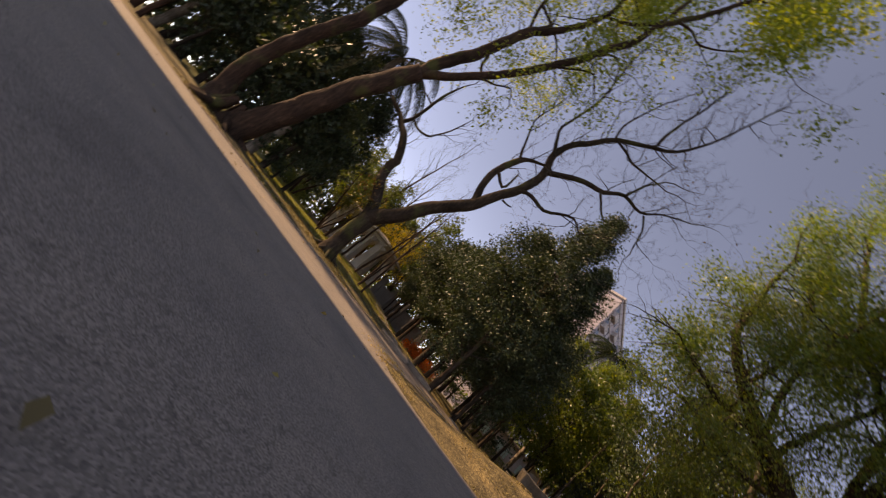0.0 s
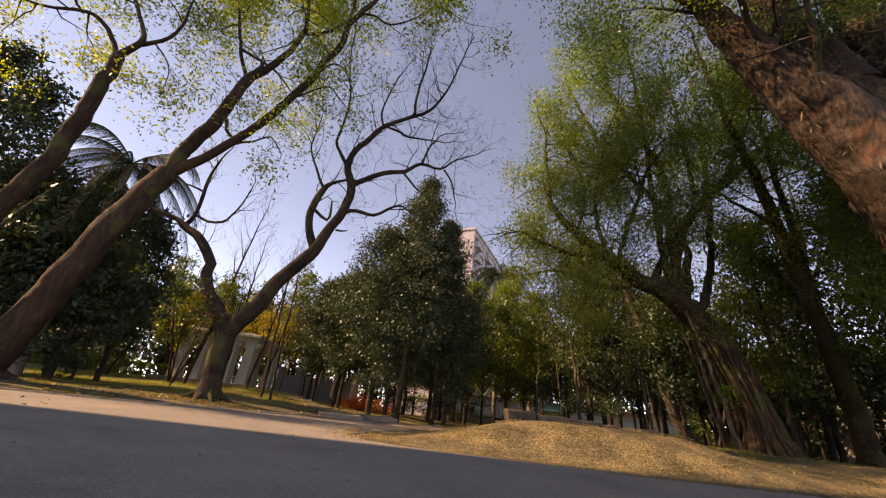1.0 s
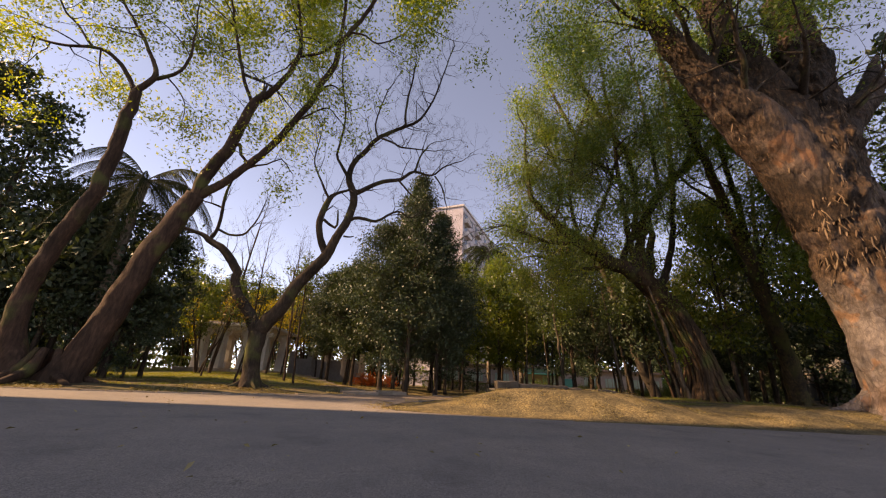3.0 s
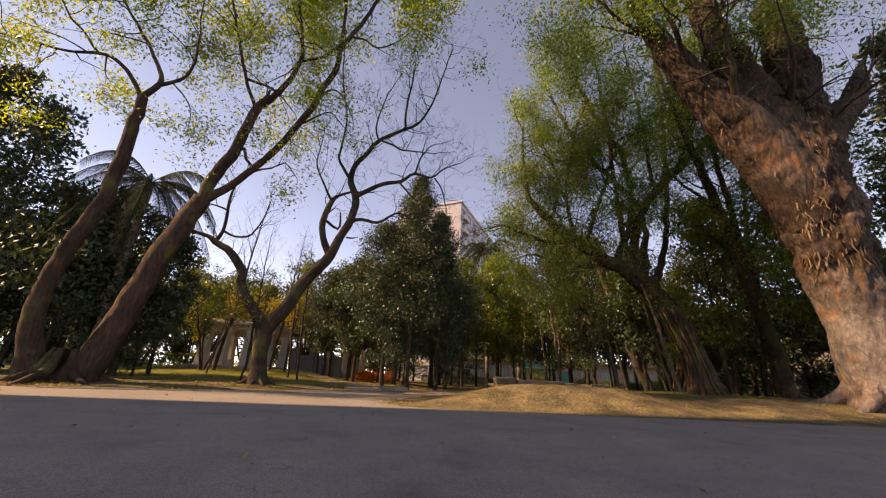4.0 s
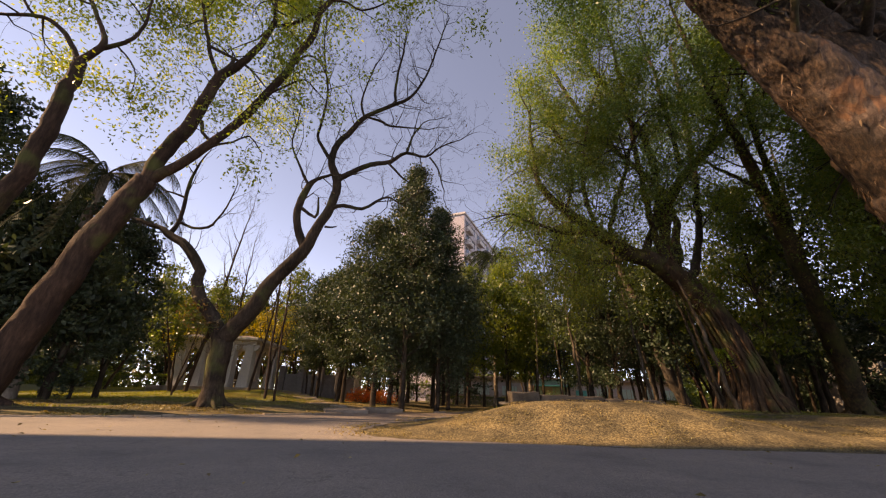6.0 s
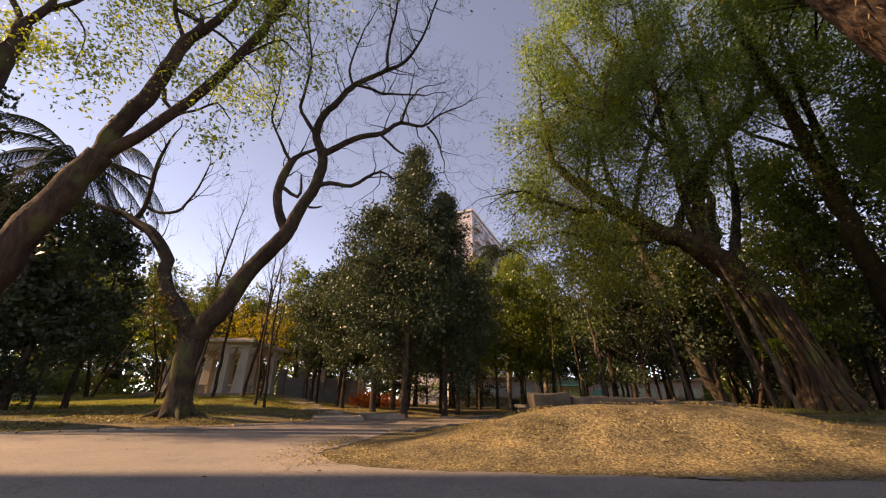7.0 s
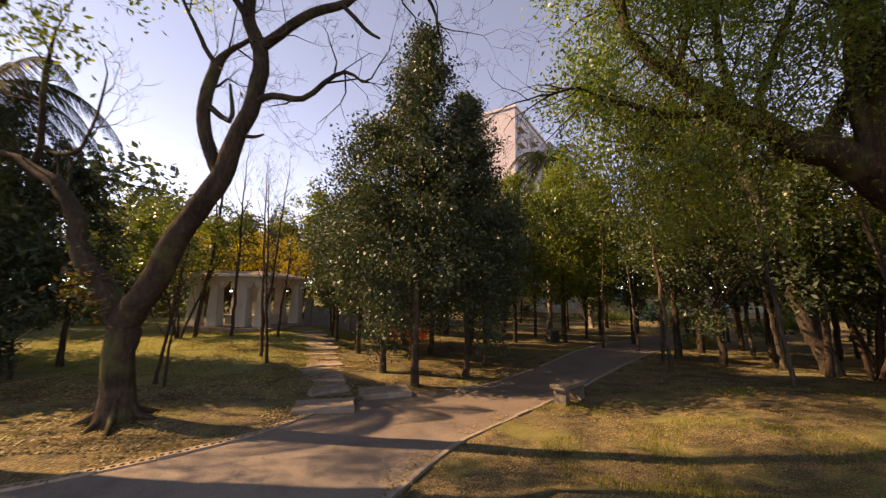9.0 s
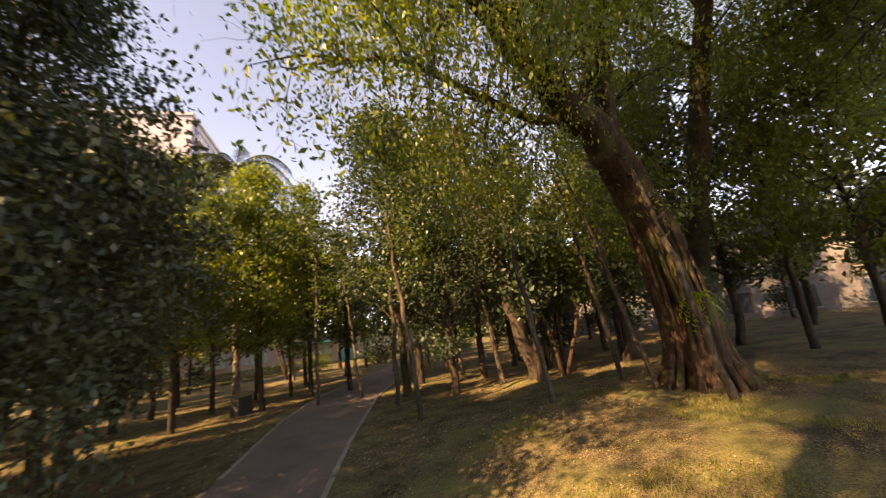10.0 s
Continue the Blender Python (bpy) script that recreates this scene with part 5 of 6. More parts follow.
bare = sapling("sapling", "thin leafless young tree with rising twigs", 71, 7.2, 1)
place(bare, -10.3, 19.2, 0.0, 1.15)
thin = sapling("sapling", "thin young tree with a few yellowing leaves", 72, 5.2, 1, LEAF_YELLOW, 1, 0.1)
place(thin, -9.2, 18.8)
gold = sapling("small_tree", "small spreading tree with bright yellow autumn leaves", 73, 3.8, 3, LEAF_YELLOW, 9, 0.12, 1.0)
place(gold, -14.6, 26.6, 0.0, 1.1)
olive = sapling("small_tree", "small rounded tree with olive green leaves", 74, 4.6, 3, LEAF_MID, 14, 0.16, 1.1)
place(olive, -13.6, 18.0)
# thin at x -17.5 and bare at x -15.8: unseen, added to shade the road
for k, (src, x, y, s) in enumerate(((bare, -13.2, 18.4, 1.55), (bare, -11.4, 18.6, 1.25), (bare, -8.2, 22.6, 0.9), (thin, -8.4, 11.7, 0.75), (thin, -7.8, 11.4, 0.65), (bare, -7.7, 15.4, 1.0), (bare, -7.0, 14.7, 0.88), (thin, -12.0, 15.6, 0.7), (bare, -6.4, 23.6, 0.85), (gold, -12.2, 26.4, 1.1), (gold, -17.8, 25.0, 1.1), (olive, -20.5, 28.0, 1.25), (olive, -17.0, 30.0, 1.35), (thin, -17.5, 6.2, 1.9), (bare, -15.8, 5.7, 1.35), (olive, -18.4, 19.6, 1.2), (olive, -10.6, 27.5, 1.5), (thin, -5.0, 25.6, 1.0), (thin, -2.2, 26.2, 1.0), (gold, -8.4, 29.0, 1.3), (olive, 13.2, 16.4, 1.2), (gold, 15.8, 19.0, 1.5), (olive, 9.8, 38.0, 1.3))):
    place(src, x, y, k * 1.7, s, fresh=False)


def shrub(name, label, seed, radius, height, count, leaf, mat):
    g = np.random.default_rng(seed)
    t = thing(name, label, "shrub")
    s, tips = Shape(), []
    for k in range(16):
        a = 2 * math.pi * g.random()
        sprout(s, g, (0.1 * math.cos(a), 0.1 * math.sin(a), -0.05), (radius * math.cos(a), radius * math.sin(a), height * (0.5 + g.random())), height * 0.75, 0.015, 1, tips, 0.3, 4, 0.2, 4)
    part("branches", s, TWIG, t)
    crown_on(t, tips, g, max(1, count // len(tips)), radius * 0.2, leaf, mat)
    return t


red = shrub("red_shrub", "low shrub with orange-red leaves among dry leaves", 81, 0.8, 0.7, 1500, 0.11, LEAF_RED)
place(red, -4.6, 21.6)
place(red, -3.4, 22.6, 1.0, 0.9, fresh=False)
box = shrub("green_shrub", "low rounded green shrub", 82, 1.0, 0.9, 2600, 0.1, LEAF_MID)
place(box, 20.8, 33.0)
for k, (x, y, s) in enumerate(((17.6, 38.5, 1.2), (13.0, 40.5, 1.3), (25.0, 36.0, 1.3), (12.2, 24.8, 0.8), (-22.0, 22.0, 1.3), (-24.5, 24.0, 1.4))):
    place(box, x, y, k * 1.1, s, fresh=False)


def palm(name, label, seed, trunk_h, fronds, reach, lean=(0, 0)):
    g = np.random.default_rng(seed)
    t = thing(name, label, "palm tree")
    limb(t, "trunk", [(0, 0, -0.2, 0.3), (0, 0, 0.4, 0.22), (lean[0] * 0.5, lean[1] * 0.5, trunk_h * 0.5, 0.18), (lean[0], lean[1], trunk_h, 0.15)], BARK_PALE, 12, 0.03, seed)
    top = np.array([lean[0], lean[1], trunk_h])
    for k in range(fronds):
        a = 2 * math.pi * (k * 0.381966) + 0.2 * g.normal()
        rise = 1.15 - 1.8 * (k / fronds)
        out = np.array([math.cos(a), math.sin(a), 0])
        spine = []
        for q in range(13):
            s = q / 12
            spine.append(top + out * reach * s * (0.85 + 0.1 * math.cos(rise)) * (1 - 0.12 * s) + np.array([0, 0, reach * (0.75 * rise * s - 0.95 * s * s)]))
        spine = np.array(spine)
        sh = Shape()
        tube(sh, np.c_[spine, np.linspace(0.035, 0.008, 13)], 4)
        v = []
        for q in np.linspace(0.1, 1, 84):
            i = min(11, int(q * 12))
            p = spine[i] + (spine[i + 1] - spine[i]) * (q * 12 - i)
            d = unit(spine[i + 1] - spine[i])
            side = unit(np.cross(d, (0, 0, 1)))
            size = reach * 0.23 * math.sin(math.pi * min(1, 0.25 + 0.75 * (1 - q)) * 0.8 + 0.3)
            for sgn in (-1, 1):
                e = unit(side * sgn * 0.75 + d * 0.6 + np.array([0, 0, -0.75 - 0.5 * g.random()]))
                w = d * 0.0042 * reach
                v += [p - w, p + e * size * 0.5 - w * 0.9, p + e * size, p + w]
        part("frond", sh, LEAF_PALM, t)
        part("leaflets", leaf_mesh("leaflets", np.array(v), LEAF_PALM), LEAF_PALM, t)
    return t


place(palm("palm_tree", "palm tree with arching feathery fronds", 91, 8.4, 24, 3.8), -13.8, 10.6)
place(palm("palm_tree", "tall palm tree with drooping fronds above the grove", 92, 15.2, 26, 4.6), 5.9, 35.0)
place(palm("palm_tree", "tall slim palm tree", 93, 13.6, 20, 3.0), -25.0, 10.6)
place(palm("palm_tree", "tall palm tree with drooping fronds beside the grove", 94, 12.4, 22, 3.6), 9.8, 37.0)


# ---- built things ----
def block(w, d, h, bevel=0.02, cuts=0, jitter=0.0, seed=0):
    """A bevelled block that stands on the origin."""
    bm = bmesh.new()
    bmesh.ops.create_cube(bm, size=1)
    for v in bm.verts:
        v.co = Vector((v.co.x * w, v.co.y * d, (v.co.z + 0.5) * h))
    if bevel:
        bmesh.ops.bevel(bm, geom=bm.edges[:], offset=bevel, segments=2, affect="EDGES", profile=0.6)
    if cuts:
        bmesh.ops.subdivide_edges(bm, edges=bm.edges[:], cuts=cuts, use_grid_fill=True)
    if jitter:
        for v in bm.verts:
            q = v.co * 4 + Vector((seed * 3.1, seed * 1.7, seed))
            v.co += Vector((noise.noise(q), noise.noise(q + Vector((9, 0, 0))), noise.noise(q + Vector((0, 9, 0))))) * jitter
    return bm


def stand(ob, x, y, z, turn=0.0, tilt=0.0):
    ob.matrix_world = Matrix.Translation((x, y, z)) @ Matrix.Rotation(turn, 4, "Z") @ Matrix.Rotation(tilt, 4, "X")
    return ob


STONE = plain_material("weathered stone", (0.13, 0.108, 0.085), 0.9, 0.4, 4.0, 0.6)
WALL_STONE = plain_material("mossy brown stone", (0.085, 0.064, 0.045), 0.95, 0.45, 3.0, 0.8)
WINDOW_GREEN = plain_material("pale green shutter paint", (0.3, 0.44, 0.38), 0.4, 0.15, 1.5, 0.05)
HOUSE = plain_material("dull whitish wall paint", (0.34, 0.3, 0.28), 0.9, 0.15, 0.8, 0.1)
HOUSE_DULL = plain_material("dull grey wall paint", (0.17, 0.15, 0.14), 0.9, 0.2, 0.8, 0.1)
DIRT = plain_material("dusty earth", (0.26, 0.195, 0.145), 0.95, 0.35, 2.5, 0.5)
PAVER = plain_material("dusty paving slab", (0.25, 0.19, 0.145), 0.95, 0.4, 2.0, 0.5)
PLASTER = plain_material("pale plaster", (0.5, 0.46, 0.41), 0.9, 0.15, 1.2, 0.15)
ROOF_DARK = plain_material("dark weathered roof", (0.16, 0.12, 0.1), 0.85, 0.3, 2.0, 0.3)
TOWER = plain_material("pinkish render", (0.37, 0.32, 0.335), 0.9, 0.1, 0.25, 0.1)
TOWER_TRIM = plain_material("pale concrete trim", (0.4, 0.35, 0.33), 0.9, 0.15, 0.5, 0.1)
GLASS_DARK, n, l, b = material("dark window glass", 0.12, 0.0, 0.6)
b.inputs["Base Color"].default_value = (0.05, 0.06, 0.07, 1)
TEAL = plain_material("teal paint", (0.02, 0.3, 0.27), 0.5, 0.1, 2.0, 0.05)
BIN = plain_material("dark plastic", (0.03, 0.032, 0.03), 0.5, 0.2, 3.0, 0.1)
BRICK = plain_material("hollow clay brick", (0.32, 0.23, 0.16), 0.9, 0.3, 5.0, 0.4)
KERB = plain_material("pale concrete kerb", (0.27, 0.22, 0.18), 0.9, 0.25, 4.0, 0.4)


def slab(x, y, w, d, h, turn, seed, label):
    s = part("stone_slab", block(w, d, h, 0.02, 4, 0.03, seed), PAVER)
    tagged(s, label, "stone slab", "slabs beside the path")
    stand(s, x, y, gz(x, y) - 0.04, turn, 0.03)


slab(-3.15, 10.95, 1.35, 0.75, 0.17, 0.35, 1, "flat grey stone slab lying among dry leaves")
slab(-2.1, 12.35, 1.3, 0.7, 0.2, 0.5, 2, "raised grey stone slab at the edge of the path")

bench = thing("stone_bench", "low grey stone bench beside the path", "bench")
stand(bench, 2.75, 12.75, gz(2.75, 12.75) - 0.02, 0.9)
top = part("seat", block(1.3, 0.42, 0.1, 0.02, 2, 0.012, 3), STONE, bench)
top.location = (0, 0, 0.4)
for k in (-0.42, 0.42):
    leg = part("leg", block(0.2, 0.34, 0.41, 0.02, 1, 0.01, 4), STONE, bench)
    leg.location = (k, 0, 0)

wall = thing("low_stone_wall", "low wall of rough mossy stone blocks on the mound", "wall")
g = np.random.default_rng(5)
x = 1.2
for k, w in enumerate((0.55, 0.7, 0.62, 0.75, 0.6)):
    y = 5.5 + (x - 1.2) * 0.1
    s = part("stone", block(w - 0.012, 0.4, 0.6, 0.02, 7, 0.05, 10 + k), WALL_STONE, wall)
    s.matrix_local = Matrix.Translation((x + w / 2, y, (0.1 if k == 0 else 0.05 - 0.02 * k) + 0.01 * g.normal())) @ Matrix.Rotation(0.1 + 0.03 * g.normal(), 4, "Z")
    x += w

litter_bin = thing("litter_bin", "dark litter bin beside the path under the trees", "bin")
stand(litter_bin, 4.5, 25.6, gz(4.5, 25.6), 0.6)
part("body", block(0.75, 0.4, 0.62, 0.03), BIN, litter_bin)
lid = part("lid", block(0.8, 0.45, 0.08, 0.03), BIN, litter_bin)
lid.location = (0, 0, 0.62)

# stepping slabs from the path to the pergola
walkway = thing("stepping_path", "narrow path of dusty pale paving slabs across the lawn", "path")
tagged(walkway, kind="structure")
way = line2(((-3.4, 11.9), (-4.3, 13.6), (-5.3, 15.4), (-6.7, 18.0), (-8.0, 20.2), (-9.0, 21.4), (-10.0, 22.3)), 0.3)
way = resample(way, 60)
strip_s = Shape()
side_n = np.gradient(way, axis=0)
side_n = np.stack([side_n[:, 1], -side_n[:, 0]], 1) / np.linalg.norm(side_n, axis=1, keepdims=True)
rows_n, across = len(way), np.linspace(-1, 1, 7)
pts = []
for k in range(rows_n):
    for c in across:
        q = way[k] + side_n[k] * c * (0.62 + 0.3 * noise.noise(Vector((k * 0.35, c * 2, 3))))
        pts.append((q[0], q[1], gz(*q) + 0.014 - 0.03 * abs(c) ** 4))
strip_s.add(pts, [(k * 7 + j, k * 7 + j + 1, k * 7 + j + 8, k * 7 + j + 7) for k in range(rows_n - 1) for j in range(6)])
part("dirt_strip", strip_s, DIRT, walkway, "dusty trodden earth")
g = np.random.default_rng(64)
slabs_at = resample(way, 13)
for k, (a, c) in enumerate(zip(slabs_at[:-1], slabs_at[1:])):
    mid_p, d = (a + c) / 2 + g.normal(size=2) * 0.07, c - a
    s = part("paver", block(1.0 + 0.3 * g.random(), float(np.hypot(*d)) * (0.6 + 0.25 * g.random()), 0.09, 0.02, 3, 0.04, k), PAVER, walkway)
    s.matrix_local = Matrix.Translation((*mid_p, gz(*mid_p) - 0.062 + 0.012 * g.normal())) @ Matrix.Rotation(math.atan2(d[1], d[0]) - math.pi / 2 + 0.12 * g.normal(), 4, "Z")


def pergola():
    t = thing("pergola", "pale plastered pergola with tapering columns and a flat dark-topped roof", "pergola")
    z0 = gz(-13.0, 21.5) + 0.1
    fl = part("floor", block(5.8, 5.4, 0.4, 0.03), PAVER, t)
    fl.location = (-13.4, 22.6, z0 - 0.36)
    for y in (20.9, 24.3):
        for x in (-15.4, -14.2, -12.5, -11.4):
            c = bmesh.new()
            bmesh.ops.create_cube(c, size=1)
            for v in c.verts:
                k = 0.32 if v.co.z < 0 else 0.22
                v.co = Vector((math.copysign(k, v.co.x), math.copysign(k, v.co.y), (v.co.z + 0.5) * 2.42))
            bmesh.ops.bevel(c, geom=c.edges[:], offset=0.02, segments=1, affect="EDGES")
            ob = part("column", c, PLASTER, t)
            ob.location = (x, y, z0 + 0.04)
            for q in (-1, 1):
                br = bmesh.new()
                prof = [(0.2, 0.0)] + [(0.2 + 0.32 * math.sin(a), -0.34 * math.cos(a)) for a in (0.0, 0.5, 1.0, math.pi / 2)]
                lo = [br.verts.new((q * px_, -0.14, 2.4 + pz_)) for px_, pz_ in prof]
                hi = [br.verts.new((q * px_, 0.14, 2.4 + pz_)) for px_, pz_ in prof]
                br.faces.new(lo)
                br.faces.new(hi[::-1])
                for e in range(5):
                    br.faces.new((lo[e], hi[e], hi[(e + 1) % 5], lo[(e + 1) % 5]))
                part("bracket", br, PLASTER, ob)
        beam = part("beam", block(4.7, 0.46, 0.22, 0.02), PLASTER, t)
        beam.location = (-13.4, y, z0 + 2.46)
    deck = part("roof_slab", block(5.3, 5.0, 0.16, 0.03), PLASTER, t)
    deck.location = (-13.4, 22.6, z0 + 2.68)
    rf = bmesh.new()
    base = [rf.verts.new((x, y, z)) for x, y, z in ((-15.7, 20.5, 0), (-11.1, 20.5, 0), (-11.1, 24.7, 0), (-15.7, 24.7, 0), (-15.2, 21.0, 0.2), (-11.6, 21.0, 0.2), (-11.6, 24.2, 0.2), (-15.2, 24.2, 0.2))]
    for f in ((0, 1, 5, 4), (1, 2, 6, 5), (2, 3, 7, 6), (3, 0, 4, 7), (4, 5, 6, 7), (3, 2, 1, 0)):
        rf.faces.new([base[k] for k in f])
    roof = part("roof", rf, ROOF_DARK, t)
    roof.location = (0, 0, z0 + 2.84)
    for x in (-14.8, -13.3, -12.0):
        seat = part("seat", block(0.9, 0.4, 0.09, 0.02), PLASTER, t)
        seat.location = (x, 22.9, z0 + 0.46)
        foot = part("seat_base", block(0.45, 0.28, 0.42, 0.02), PLASTER, t)
        foot.location = (x, 22.9, z0 + 0.045)
    back = part("wall", block(5.6, 0.3, 1.5, 0.02), HOUSE_DULL, t)
    back.location = (-8.0, 24.6, gz(-8, 24.6) - 0.1)
    for x in (-10.6, -9.3, -8.0, -6.7, -5.4):
        pil = part("pier", block(0.42, 0.42, 2.0, 0.03), HOUSE_DULL, t)
        pil.location = (x, 24.45, gz(-8, 24.6) - 0.1)


pergola()


def tower(name, label, corner, turn, wide, deep, storeys, storey, mat, group="far buildings"):
    """A block of flats: its near corner, a plain end wall and a long side with bays of windows and balconies."""
    t = thing(name, label, "building", group)
    stand(t, corner[0], corner[1], 0, turn)
    h = storeys * storey + 1.2
    w = part("wall", block(wide, deep, h, 0.05), mat, t)
    w.location = (-wide / 2, deep / 2, -0.5)
    rim = part("parapet", block(wide + 0.5, deep + 0.5, 0.5, 0.08), TOWER_TRIM, t)
    rim.location = (-wide / 2, deep / 2, h - 0.5)
    hut = part("roof_hut", block(4, 5, 2.4, 0.05), mat, t)
    hut.location = (-wide / 2, deep / 2, h)
    pane = block(0.06, 1.7, 1.5, 0.01)
    pane_me = bpy.data.meshes.new("window")
    pane.to_mesh(pane_me)
    pane.free()
    pane_me.materials.append(GLASS_DARK)
    ledge = block(0.9, 2.8, 1.0, 0.04)
    ledge_me = bpy.data.meshes.new("balcony")
    ledge.to_mesh(ledge_me)
    ledge.free()
    ledge_me.materials.append(TOWER_TRIM)
    for s in range(max(0, storeys - 8), storeys):
        z = s * storey
        band = part("floor_band", block(0.12, deep - 0.4, 0.16, 0.02), TOWER_TRIM, t)
        band.location = (0.05, deep / 2, z + storey - 0.4)
        for k in range(int(deep / 3.6)):
            y = 1.9 + k * 3.6
            win = new("window", pane_me)
            win.parent = t
            win.location = (0.03, y, z + 1.0)
            if k % 2 == 0:
                bal = new("balcony", ledge_me)
                bal.parent = t
                bal.location = (0.45, y, z)


tower("apartment_tower", "tall pinkish apartment tower with balconies along one side", (5.3, 64.3), radians(-25), 15, 24, 12, 2.95, TOWER)
tower("apartment_block", "lower pinkish apartment block behind the trees", (19.5, 60.0), radians(-12), 5.0, 16, 6, 3.3, TOWER)


def long_house():
    t = thing("low_building", "long low whitish building with a teal door behind the trees", "building")
    stand(t, 8.0, 50.6, 0.0, 0.03)
    w = part("wall", block(34, 6, 3.6, 0.03), HOUSE, t)
    w.location = (9.5, 3, -0.3)
    r = part("roof", block(35, 7, 0.3, 0.05), ROOF_DARK, t)
    r.location = (9.5, 3, 3.3)
    pl = part("plinth", block(34.1, 0.12, 0.6, 0.02), KERB, t)
    pl.location = (9.5, -0.04, -0.3)
    d = part("door", block(1.5, 0.1, 2.1, 0.02), TEAL, t)
    d.location = (12.4, -0.06, 0)
    for x in (-5.0, -1.4, 2.4, 6.2, 9.4, 15.6, 18.8, 22.0, 25.0):
        f = part("window", block(2.0, 0.08, 1.2, 0.02), WINDOW_GREEN, t)
        sill = part("sill", block(2.2, 0.2, 0.08, 0.01), KERB, f)
        sill.location = (0, -0.06, -0.08)
        for q in (-0.66, 0.0, 0.66):
            bar = part("mullion", block(0.06, 0.05, 1.2, 0.01), KERB, f)
            bar.location = (q, -0.05, 0)
        f.location = (x, -0.05, 1.2)
    aw = part("awning", block(6, 1.2, 0.12, 0.03), TEAL, t)
    aw.location = (8, -0.6, 2.5)


long_house()


def pale_house():
    t = thing("pale_house", "pale plastered house seen between the trunks", "building")
    stand(t, 37.0, 16.0, 0.0, 0.08)
    w = part("wall", block(7, 34, 5.4, 0.04), HOUSE_DULL, t)
    w.location = (3.5, 0, -0.3)
    r = part("roof", block(7.8, 34.8, 0.35, 0.05), ROOF_DARK, t)
    r.location = (3.5, 0, 5.1)
    for z in (0.7, 3.1):
        for k in range(9):
            f = part("window", block(0.1, 1.5, 1.5, 0.02), GLASS_DARK, t)
            f.location = (-0.04, -14.4 + 3.6 * k, z)
            sill = part("sill", block(0.2, 1.7, 0.09, 0.01), KERB, f)
            sill.location = (-0.05, 0, -0.09)


pale_house()


def hedge(name, x, y, w, turn, seed, h=0.9, d=0.9):
    g = np.random.default_rng(seed)
    t = thing(name, "clipped green hedge under the trees", "hedge", "hedges")
    stand(t, x, y, gz(x, y), turn)
    n_ = int(w * 420)
    p = np.c_[(g.random(n_) - 0.5) * w, (g.random(n_) - 0.5) * d, g.random(n_) * h]
    k = g.integers(0, 3, n_)
    p[k == 0, 2] = h * (0.93 + 0.1 * g.random((k == 0).sum()))
    p[k == 1, 1] = -d / 2 * (0.93 + 0.1 * g.random((k == 1).sum()))
    part("foliage", leaf_mesh("foliage", leaves(p, g, 0.17), LEAF_MID), LEAF_MID, t)
    for q in range(int(w / 0.8)):
        s = Shape()
        a = -w / 2 + 0.4 + q * 0.8
        tube(s, [(a, 0, -0.1, 0.02), (a + 0.05, 0, h * 0.4, 0.018), (a, 0.05, h * 0.85, 0.008)], 5)
        part("stem", s, TWIG, t)


hedge("hedge", 6.0, 45.5, 14, 0.02, 1)
hedge("hedge", -8.0, 44.0, 16, 0.05, 4, 1.5)
hedge("hedge", 26.0, 43.0, 14, -0.1, 2)
hedge("hedge", -27.0, 27.0, 16, 0.1, 3, 1.1)


def woods(name, label, seed, spots, mat, leaf=0.55, per=780):
    """A far belt of trees as one mass of leaf clumps with trunks hidden inside."""
    g = np.random.default_rng(seed)
    pts = []
    for x, y, h, r in spots:
        c = []
        for k in range(26):
            a, u = 2 * math.pi * g.random(), g.random()
            rr = r * math.sqrt(g.random()) * (1 - 0.55 * u)
            c.append((x + rr * math.cos(a), y + rr * math.sin(a), h * (0.02 + 0.98 * u)))
        pts.append(clumps(g, c, per // 26, 0.16 * r + 0.2))
    ob = part(name, leaf_mesh(name, leaves(np.vstack(pts), g, leaf, wide=0.6), mat), mat)
    tagged(ob, label, "woods", kind="stuff")


rng = np.random.default_rng(77)
woods("far_woods", "distant belt of mixed green and brown trees", 1, [(x + rng.normal() * 2, 62 + 22 * rng.random(), 11 + 7 * rng.random(), 4.5 + 2 * rng.random()) for x in range(-90, -4, 4)], LEAF_MID, 0.6)
woods("far_woods", "distant brownish wooded slope", 2, [(x + rng.normal() * 3, 95 + 30 * rng.random(), 20 + 9 * rng.random(), 6 + 3 * rng.random()) for x in range(-120, 0, 6)], LEAF_DEAD, 0.9)
woods("far_woods", "dense dark trees closing the park", 3, [(46 + 16 * rng.random(), y + rng.normal() * 2, 10 + 7 * rng.random(), 4 + 2 * rng.random()) for y in range(-8, 84, 4)], LEAF_DARK, 0.85, 1500)
woods("far_woods", "dense green trees behind the low building", 4, [(x + rng.normal() * 2, 60 + 10 * rng.random(), 9 + 6 * rng.random(), 3.5 + 2 * rng.random()) for x in range(2, 70, 4)], LEAF_MID, 0.6, 1300)
woods("far_woods", "dense trees past the pale house", 6, [(42 + 10 * rng.random() + 0.3 * y, y, 9 + 5 * rng.random(), 4 + 2 * rng.random()) for y in range(32, 64, 4)], LEAF_MID, 0.7, 1200)
woods("far_woods", "dark trees beyond the lawn", 5, [(-30 - 22 * rng.random(), y + rng.normal() * 2, 9 + 6 * rng.random(), 4 + 2 * rng.random()) for y in range(14, 60, 4)], LEAF_DARK, 0.75)

# the house behind the camera whose shadow lies on the road
shade_house = thing("neighbouring_building", "plain pale building beside the road", "building")
stand(shade_house, -30, -14.5, 0)
part("wall", block(12, 30, 34, 0.05), PLASTER, shade_house)

